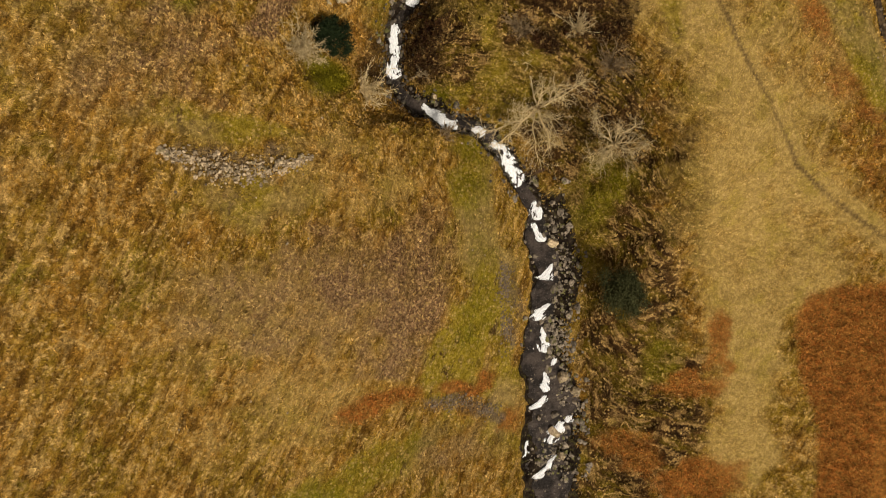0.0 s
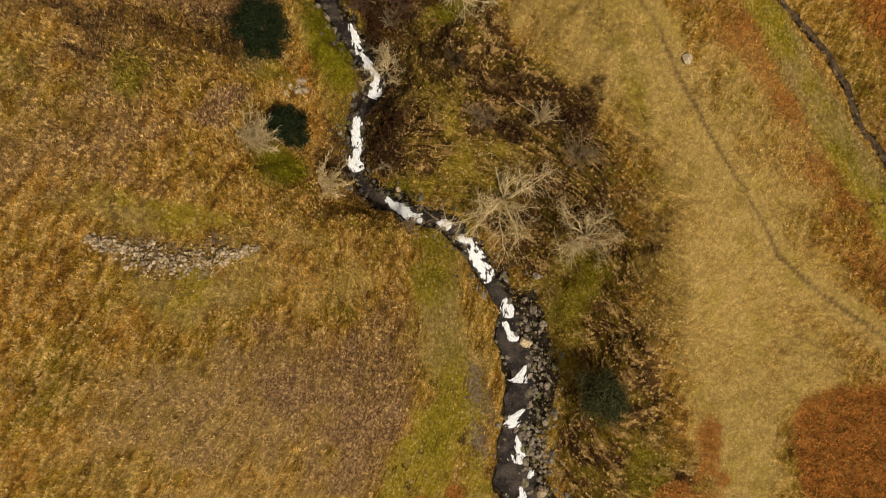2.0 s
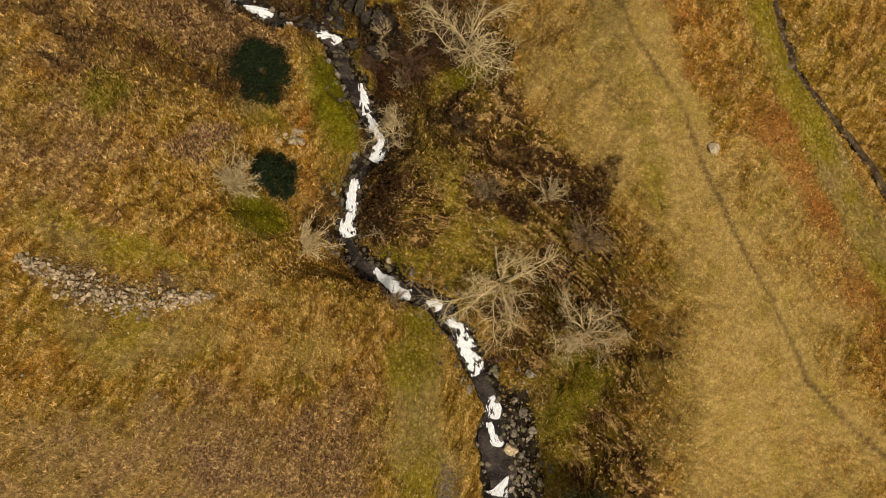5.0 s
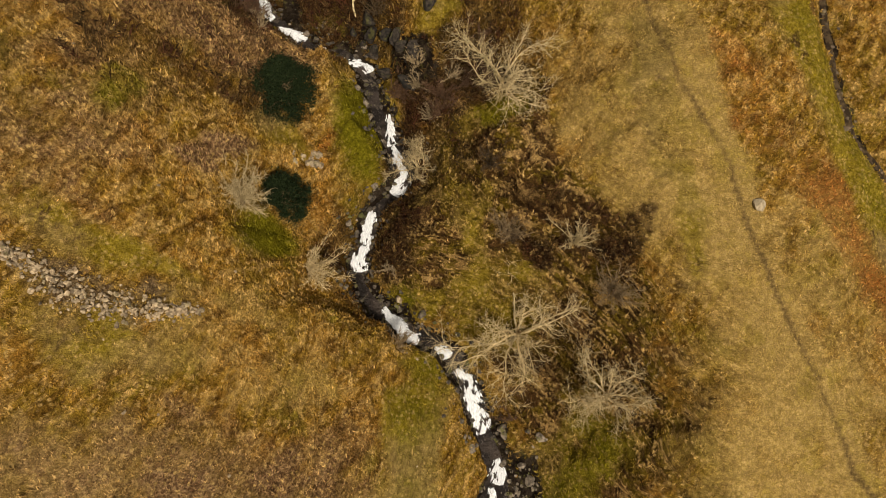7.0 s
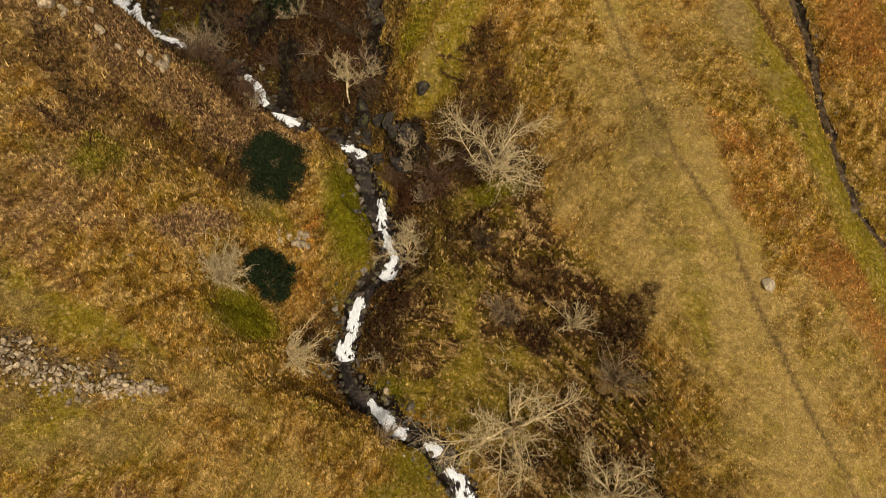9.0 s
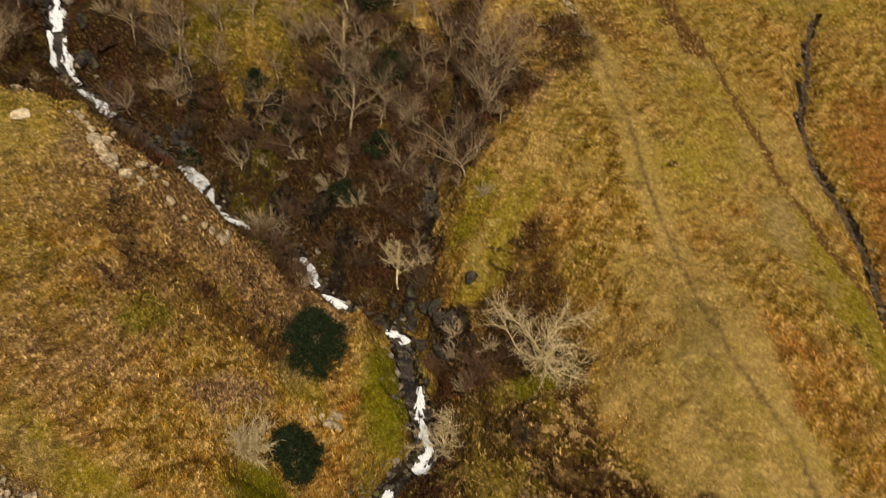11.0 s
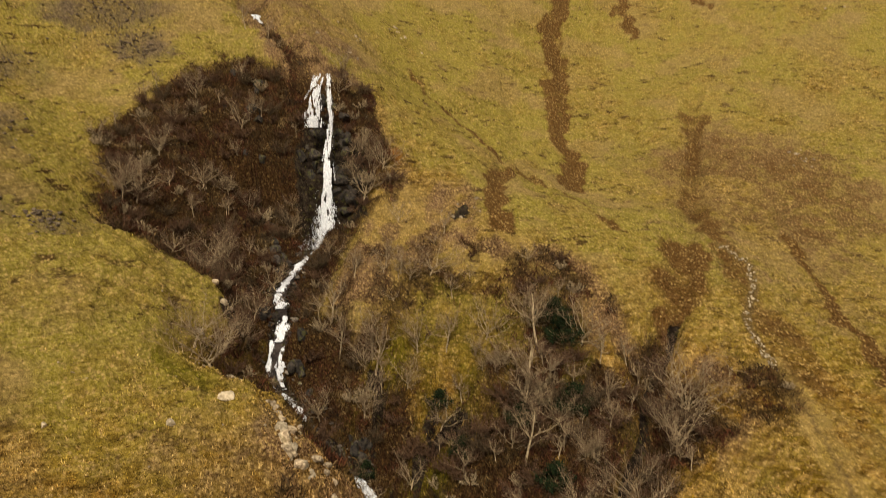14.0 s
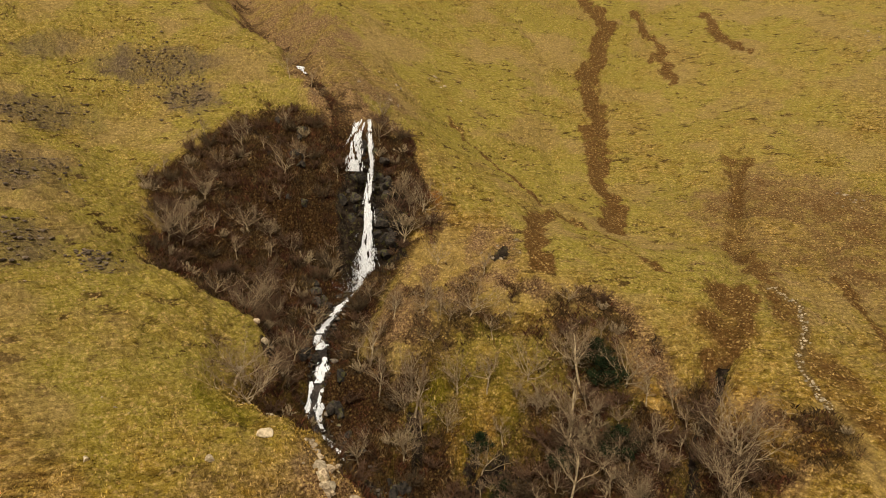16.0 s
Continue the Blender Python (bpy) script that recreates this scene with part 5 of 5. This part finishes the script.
# x, y, kind, size
WOOD = [
    (-38.0, 33.7, 3, 1.1), (-39.8, 36.4, 3, 0.9), (-66.8, 43.7, 3, 1.0), (-65.9, 45.1, 2, 0.8), (-64.1, 53.3, 3, 0.8), (-74.6, 60.9, 3, 0.6), (-69.3, 64.5, 0, 0.5), (-50.0, 71.2, 2, 0.8), (-50.1, 67.4, 2, 0.9), (-59.6, 73.5, 3, 0.9), (-62.3, 77.0, 2, 0.7),
    (-77.5, 72.2, 0, 0.6), (-35.6, 61.9, 3, 0.9), (-32.6, 55.5, 2, 0.75), (-30.2, 57.3, 1, 0.75), (-26.9, 59.9, 2, 0.7), (-21.3, 60.9, 0, 1.0), (-19.8, 55.1, 0, 0.9), (-24.9, 58.1, 3, 0.6), (-17.4, 63.0, 2, 0.8), (-6.2, 61.0, 2, 1.05), (-8.4, 60.6, 3, 0.8),
    (-16.0, 55.6, 3, 0.9), (-28.3, 53.4, 3, 0.8), (-43.3, 53.7, 1, 1.0), (-36.8, 53.5, 1, 1.0), (-40.4, 48.7, 3, 0.8), (-36.2, 50.9, 2, 0.7), (-43.9, 58.3, 1, 0.6), (-49.3, 60.2, 3, 0.6), (-53.1, 54.6, 3, 0.8), (-49.8, 48.2, 3, 0.8),
    (-18.0, 52.4, 0, 0.9), (-6.1, 51.7, 3, 1.0), (-5.7, 57.6, 2, 0.9), (-8.1, 54.4, 3, 0.9), (-40.9, 52.4, 1, 0.8), (-23.6, 46.4, 3, 0.7), (-29.5, 50.0, 2, 0.6), (-22.5, 63.5, 1, 0.6), (-12.8, 59.4, 1, 0.7), (-33.0, 47.5, 3, 0.6), (-57.5, 50.0, 2, 0.7), (-70.5, 51.5, 2, 0.7),
    (-61.5, 58.5, 3, 0.7), (-73.0, 55.5, 3, 0.7), (-66.0, 61.0, 2, 0.7), (-57.5, 61.5, 2, 0.6), (-46.2, 43.0, 3, 0.8), (-54.0, 45.5, 2, 0.7), (-12.0, 50.5, 2, 0.6), (-27.0, 55.5, 1, 0.6),
]
rng = random.Random(61)
for x, y, kind, size in WOOD:
    again(kinds[kind], x, y, rng.uniform(0, 360), size)

# saplings between the trees
sown = 0
while sown < 110:
    x, y = (rng.uniform(-46, -4), rng.uniform(43, 70)) if sown < 70 else (rng.uniform(-80, -50), rng.uniform(40, 76))
    spot = np.array([x]), np.array([y])
    if mask_at(4, *spot)[0] > 0.35 and float(along(BECK, *spot)[0][0]) > 3.0:
        again(kinds[rng.choice((1, 1, 2, 3))], x, y, rng.uniform(0, 360), rng.uniform(0.3, 0.6))
        sown += 1

# scrub through the brown parts of the gorge
scrub = [
    tagged(stand(bush("bare_scrub", 71, 1.4, 1.5, 24, RED_BARK, (0, 0), 5), -17.5, 45.5), "red-brown leafless scrub among dead bracken", "bush", "gorge scrub"),
    tagged(stand(bush("bare_scrub", 72, 1.7, 1.7, 26, SCRUB_BARK, (0, 0), 4), 5.0, 31.0), "grey leafless scrub among dead bracken", "bush", "gorge scrub"),
    tagged(stand(bush("bare_scrub", 73, 1.2, 1.2, 22, WOOD_BARK, (0, 0), 4), -4.0, 50.0), "pale leafless scrub among dead bracken", "bush", "gorge scrub"),
]
placed = 0
while placed < 295:
    x, y = rng.uniform(-82, 18), rng.uniform(16, 84)
    spot = np.array([x]), np.array([y])
    far_beck = float(along(BECK, *spot)[0][0])
    if mask_at(4, *spot)[0] > 0.68 and far_beck > 2.2 and math.hypot(x - 10, y - 15) > 4 and math.hypot(x + 2, y - 32) > 3:
        again(scrub[rng.choice((0, 0, 1, 2))], x, y, rng.uniform(0, 360), rng.uniform(0.7, 1.3))
        placed += 1


def undergrowth(name, count, x0, x1, y0, y1, seed, label):
    """Dead bracken, bilberry and saplings: clusters of thin bent stems over the brown ground of the gorge."""
    rng = np.random.default_rng(seed)
    x, y = rng.uniform(x0, x1, count), rng.uniform(y0, y1, count)
    far = along(BECK, x, y)[0]
    kept = (mask_at(4, x, y) > rng.uniform(0.35, 0.9, count)) & (far > 1.3) & (mask_at(8, x, y) < rng.uniform(0.2, 1, count))
    x, y = x[kept], y[kept]
    n, stems = len(x), 7
    tall = 0.22 + 0.7 * rng.uniform(0, 1, n) ** 2 * (0.5 + grain(x, y, 4, 2, seed))
    turn = rng.uniform(0, 6.28, (n, stems))
    c, s = np.cos(turn), np.sin(turn)
    out, up = rng.uniform(0.1, 0.75, (n, stems)) * tall[:, None], rng.uniform(0.45, 1.0, (n, stems)) * tall[:, None]
    sx, sy = x[:, None] + rng.normal(0, 0.2, (n, stems)), y[:, None] + rng.normal(0, 0.2, (n, stems))
    z = height(sx, sy) - 0.05
    w = rng.uniform(0.010, 0.024, (n, stems))
    foot = np.stack([sx - s * w, sy + c * w, z], -1)
    foot2 = np.stack([sx + s * w, sy - c * w, z], -1)
    mid = np.stack([sx + 0.35 * c * out, sy + 0.35 * s * out, z + 0.65 * up], -1)
    tip = np.stack([sx + c * out, sy + s * out, np.maximum(z + up, height(sx + c * out, sy + s * out) + 0.1)], -1)
    pts = np.stack([foot, foot2, mid, tip], 2).reshape(-1, 3)
    k = 4 * np.arange(n * stems)[:, None]
    faces = np.concatenate([k + np.array([t]) for t in ((0, 1, 2), (1, 3, 2))])
    return tagged(new(name, mesh_of(name, pts, faces, UNDERGROWTH, smooth=False)), label, "undergrowth", kind="stuff")


undergrowth("gorge_undergrowth", 130000, -84, 22, 14, 80, 63, "tangle of dead bracken and bare twigs on the gorge sides")


# ---- stones ----
def stone_mesh(name, seed, flat, material, cuts=1):
    """A broken stone: a lumpy block with facets and worn edges."""
    rng = random.Random(seed)
    bm = bmesh.new()
    bmesh.ops.create_icosphere(bm, subdivisions=cuts, radius=1)
    planes = [(Vector((rng.gauss(0, 1), rng.gauss(0, 1), rng.gauss(0, 0.8))).normalized(), rng.uniform(0.38, 0.75)) for _ in range(8)]
    for v in bm.verts:
        for way, d in planes:
            over = v.co.dot(way) - d
            if over > 0:
                v.co -= way * over * 0.92
        v.co *= rng.uniform(0.94, 1.06)
        v.co.z *= flat
    me = bpy.data.meshes.new(name)
    bm.to_mesh(me)
    bm.free()
    me.materials.append(material)
    return me


def lay(name, me, x, y, size, rng, proud=0.35, parent=None):
    ob = new(name, me)
    z = float(height(np.array([x]), np.array([y]))[0])
    ob.location = (x, y, z + size * proud * 0.5)
    ob.rotation_euler = (rng.uniform(-0.3, 0.3), rng.uniform(-0.3, 0.3), rng.uniform(0, 6.28))
    ob.scale = (size * rng.uniform(0.8, 1.25), size * rng.uniform(0.7, 1.0), size * rng.uniform(0.7, 1.0))
    ob.parent = parent
    return ob


rng = random.Random(81)
wet = [stone_mesh("beck_stone", 100 + k, 0.6, WET_STONE, 2) for k in range(7)]
pale = [stone_mesh("stone", 120 + k, 0.65, PALE_STONE, 1) for k in range(7)]
big = [stone_mesh("boulder", 140 + k, 0.7, PALE_STONE, 3) for k in range(4)]

light = [stone_mesh("pale_boulder", 150 + k, 0.7, LIGHT_STONE, 2) for k in range(3)]

# boulders in and beside the beck
laid = 0
while laid < 295:
    r = rng.choice((rng.uniform(47, 84), rng.uniform(47, 84), rng.uniform(84, 180)))
    p, q = at_run(r), at_run(r + 0.4)
    way = Vector((q[0] - p[0], q[1] - p[1])).normalized()
    off = -rng.uniform(0.2, 4.6) if r < 82 and rng.random() < 0.8 else rng.choice((-1, 1)) * rng.uniform(0.7, 1.8)
    x, y = p[0] - way.y * off, p[1] + way.x * off
    tagged(lay("beck_boulder", rng.choice(wet), x, y, rng.choice((0.16, 0.2, 0.26, 0.3, 0.4, 0.55)) * rng.uniform(0.8, 1.2), rng, 0.6), "dark wet boulder in the stream bed", "boulder", "boulders in the beck")
    laid += 1

# crags: the black walls beside the falls, and the paler rim of the lawn above the gorge
crag = [stone_mesh("crag_rock", 160 + k, 1.0, CRAG, 3) for k in range(5)]
for x, y, wide, tall, count, meshes, label in (
    (-57.0, 67.5, 3.4, 9, 26, crag, "black wet crag beside the waterfall"), (-52.5, 67.2, 2.0, 5, 12, crag, "black wet crag beside the waterfall"), (-55.5, 58.0, 2.4, 4, 10, crag, "black crag above the cascades"),
    (-50.5, 50.0, 2.0, 3, 8, crag, "black crag above the cascades"), (-44.5, 50.0, 2.2, 3, 8, crag, "black crag above the cascades"), (-34.5, 49.0, 2.0, 2, 9, crag, "black crag beside the plunge pool"), (-9.0, 43.2, 2.4, 2, 10, crag, "black crag where the ravine joins"),
    (-4.0, 41.0, 2.4, 2, 8, crag, "black crag where the ravine joins"), (-9.0, 50.0, 1.2, 2, 6, crag, "black crag in the dry ravine"), (-66.0, 62.0, 5.0, 3, 12, crag, "dark crag on the wooded wall"),
    (-29.6, 33.4, 2.0, 1, 9, big, "pale rock face at the lawn's edge"), (-26.0, 33.6, 1.6, 1, 7, big, "pale rock face at the lawn's edge"), (-45.0, 41.6, 2.2, 1, 7, big, "pale rock face at the lawn's edge"), (-38.0, 72.0, 2.6, 1, 9, big, "grey outcrop on the grassy spur"),
    (-60.0, 70.5, 2.2, 3, 10, crag, "black crag at the lip of the fall"), (-56.0, 70.5, 2.0, 3, 8, crag, "black crag at the lip of the fall"), (-70.0, 84.0, 4.0, 1, 9, big, "grey outcrop above the waterfall"), (-77.5, 96.0, 3.5, 1, 8, big, "grey outcrop above the waterfall"), (-78.5, 112.0, 4.0, 1, 8, big, "grey outcrop on the grassy fell"), (-7.0, 127.5, 5.0, 1, 12, big, "mossy grey outcrop on the grassy fell"), (-12.0, 184.0, 5.0, 1, 8, big, "dark outcrop near the fell's crest"), (-10.3, 28.6, 1.3, 1, 14, big, "grey crag boulder on a mossy bank"),
):
    for _ in range(count):
        size = rng.uniform(0.35, 1.0) * (1.25 if tall > 4 else 1.0) * (0.55 if meshes is big else 1.0)
        tagged(lay("crag", rng.choice(meshes), x + rng.gauss(0, wide * 0.5), y + rng.gauss(0, wide * 0.4), size, rng, -0.3 if meshes is big else 0.3), label, "rock", "crags of the gorge")

# broken rock along the lawn's edge
RIM_LINE = [(-44.6, 41.0), (-41.6, 35.4), (-31.8, 34.6), (-29.4, 33.2), (-27.2, 31.4), (-25.4, 31.6), (-23.6, 33.4), (-20.5, 36.5)]
for k in range(26):
    t = rng.uniform(0, len(RIM_LINE) - 1.001)
    a, b = RIM_LINE[int(t)], RIM_LINE[int(t) + 1]
    f = t - int(t)
    tagged(lay("rim_rock", rng.choice(big + light), a[0] + (b[0] - a[0]) * f + rng.gauss(0, 0.3), a[1] + (b[1] - a[1]) * f + rng.gauss(0, 0.2), rng.uniform(0.45, 0.85), rng, 0.05), "pale broken rock along the lawn's edge", "rock", "rocks along the rim")

# the tumbled fold on the moor: a bow-shaped heap of loose stones
heap = tagged(new("tumbled_stone_wall"), "long heap of loose grey stones from a fallen fold wall on grass", "stone wall")
for k in range(300):
    t = rng.uniform(0, 1)
    x = -22.6 + 11.2 * t
    thick = 0.35 + 1.05 * math.sin(min(t * 1.15, 1.0) * 3.0) ** 0.8 if t > 0.1 else 0.45
    y = 11.25 - 1.5 * math.sin(t * 3.14) ** 1.2 + 0.5 * t + rng.gauss(0, 0.45) * thick
    lay("stone", rng.choice(pale), x, y, rng.choice((0.14, 0.17, 0.21, 0.28)) * rng.uniform(0.8, 1.2), rng, 0.4 + 1.6 * rng.random(), heap).rotation_euler = (rng.uniform(-1.2, 1.2), rng.uniform(-1.2, 1.2), rng.uniform(0, 6.28))

# loose boulders and stones that stand out on the grass
for x, y, size, label in (
    (25.4, 29.2, 0.78, "pale angular boulder beside the footpath"), (-1.0, 21.2, 0.62, "mossy grey boulder on the stream bank"), (-32.0, 30.0, 0.75, "pale boulder on the gorge's grassy edge"),
    (-37.7, 19.3, 0.35, "pale stone lying in the grass"), (-32.5, 25.5, 0.5, "pale stone lying in the grass"),
    (12.3, 5.8, 0.9, "mossy boulder in the stream bed"), (12.9, -16.0, 0.8, "mossy boulder in the stream bed"), (13.8, -9.9, 0.95, "mossy boulder in the stream bed"), (13.9, -19.0, 0.8, "mossy boulder in the stream bed"), (15.4, -11.6, 0.75, "mossy boulder in the stream bed"),
):
    tagged(lay("boulder", rng.choice(light if label.startswith("pale") else big), x, y, size, rng, 0.6), label, "boulder")
for k in range(110):
    x, y = (rng.uniform(34, 47), rng.uniform(20, 60)) if k < 25 else (rng.uniform(-60, -22), rng.uniform(12, 40)) if k < 60 else (rng.uniform(-24, 20), rng.uniform(-20, 20))
    tagged(lay("loose_stone", rng.choice(pale), x, y, rng.uniform(0.08, 0.2), rng, 0.5), "small pale stone lying in the grass", "stone", "loose stones on the moor")
for k in range(140):
    t = rng.uniform(0, len(STONY_PATH) - 1.001)
    a, b = STONY_PATH[int(t)], STONY_PATH[int(t) + 1]
    f = t - int(t)
    tagged(lay("path_stone", rng.choice(light), a[0] + (b[0] - a[0]) * f + rng.gauss(0, 0.25), a[1] + (b[1] - a[1]) * f + rng.gauss(0, 0.25), rng.uniform(0.10, 0.22), rng, 0.8), "pale flat stone set in the footpath", "stone", "stones of the pitched path")


# scree on the fell: loose stones, too many to count
def stone_field(name, spots, count, size, label, seed, material=None):
    rng2 = np.random.default_rng(seed)
    src = pale[0]
    base = np.array([v.co[:] for v in src.vertices])
    tris = np.array([p.vertices[:] for p in src.polygons])
    pts, faces = [], []
    for cx, cy, rx, ry, share in spots:
        for _ in range(int(count * share)):
            x, y = rng2.normal(cx, rx * 0.5), rng2.normal(cy, ry * 0.5)
            s = size * (0.45 + 1.5 * rng2.uniform(0, 1) ** 2.5)
            a = rng2.uniform(0, 6.28)
            c, n = math.cos(a), math.sin(a)
            p = base * s
            p = np.c_[p[:, 0] * c - p[:, 1] * n + x, p[:, 0] * n + p[:, 1] * c + y, p[:, 2] + float(height(np.array([x]), np.array([y]))[0]) + s * 0.2]
            faces.append(tris + len(base) * len(pts))
            pts.append(p)
    me = mesh_of(name, np.vstack(pts), np.vstack(faces), material or SCREE_STONE, smooth=False)
    return tagged(new(name, me), label, "scree", kind="stuff")


SCREE_STONE = stone_material("scree_stone", (0.085, 0.06, 0.04), (0.17, 0.125, 0.085), 0.2)
stone_field("fell_scree", [(-98, 62, 10, 5, 0.22), (-88, 61, 5, 3, 0.1), (-97, 41, 5, 9, 0.2), (-80, 32, 6, 8, 0.25), (-62, 24, 5, 5, 0.15), (-56, 29.5, 2.4, 2.4, 0.08)], 2200, 0.2, "grey brown scree lying on the grassy fell", 5)
stone_field("fold_rubble", [(-22.6 + 11.2 * t, 11.25 - 1.5 * math.sin(t * 3.14) ** 1.2 + 0.5 * t, 0.7, 0.3 + 0.9 * math.sin(t * 3.0), 0.04) for t in np.linspace(0.05, 0.95, 25)], 420, 0.1, "loose rubble of a fallen dry stone wall", 9, PALE_STONE)
stone_field("sike_stones", [(*p[:2], 0.7, 0.7, 1.0 / len(sike_line)) for p in sike_line], 1 * len(sike_line) * 3, 0.14, "stones along a narrow dark sike", 10)
stone_field("beck_stones", [(12.6, -19, 2.6, 4, 0.2), (13, -12, 2.6, 4, 0.25), (13, -5, 2.4, 4, 0.25), (13.4, 2, 2.2, 4, 0.2), (12, 7, 1.8, 3, 0.1)], 1500, 0.15, "dark loose stones in the stream bed", 7, WET_STONE)
stone_field("gorge_stones", [(*at_run(84 + 2 * k)[:2], 1.7, 1.7, 0.021) for k in range(48)], 2600, 0.2, "dark wet stones along the narrow stream", 8, DARK_STONE)
stone_field("bank_gravel", [(6.8, 1, 0.8, 2.5, 0.3), (7.2, -4, 0.8, 2.5, 0.3), (1, -11.8, 3, 0.9, 0.25), (5, -13, 1.6, 0.8, 0.15)], 1300, 0.09, "grey gravel spread on a green stream bank", 6)
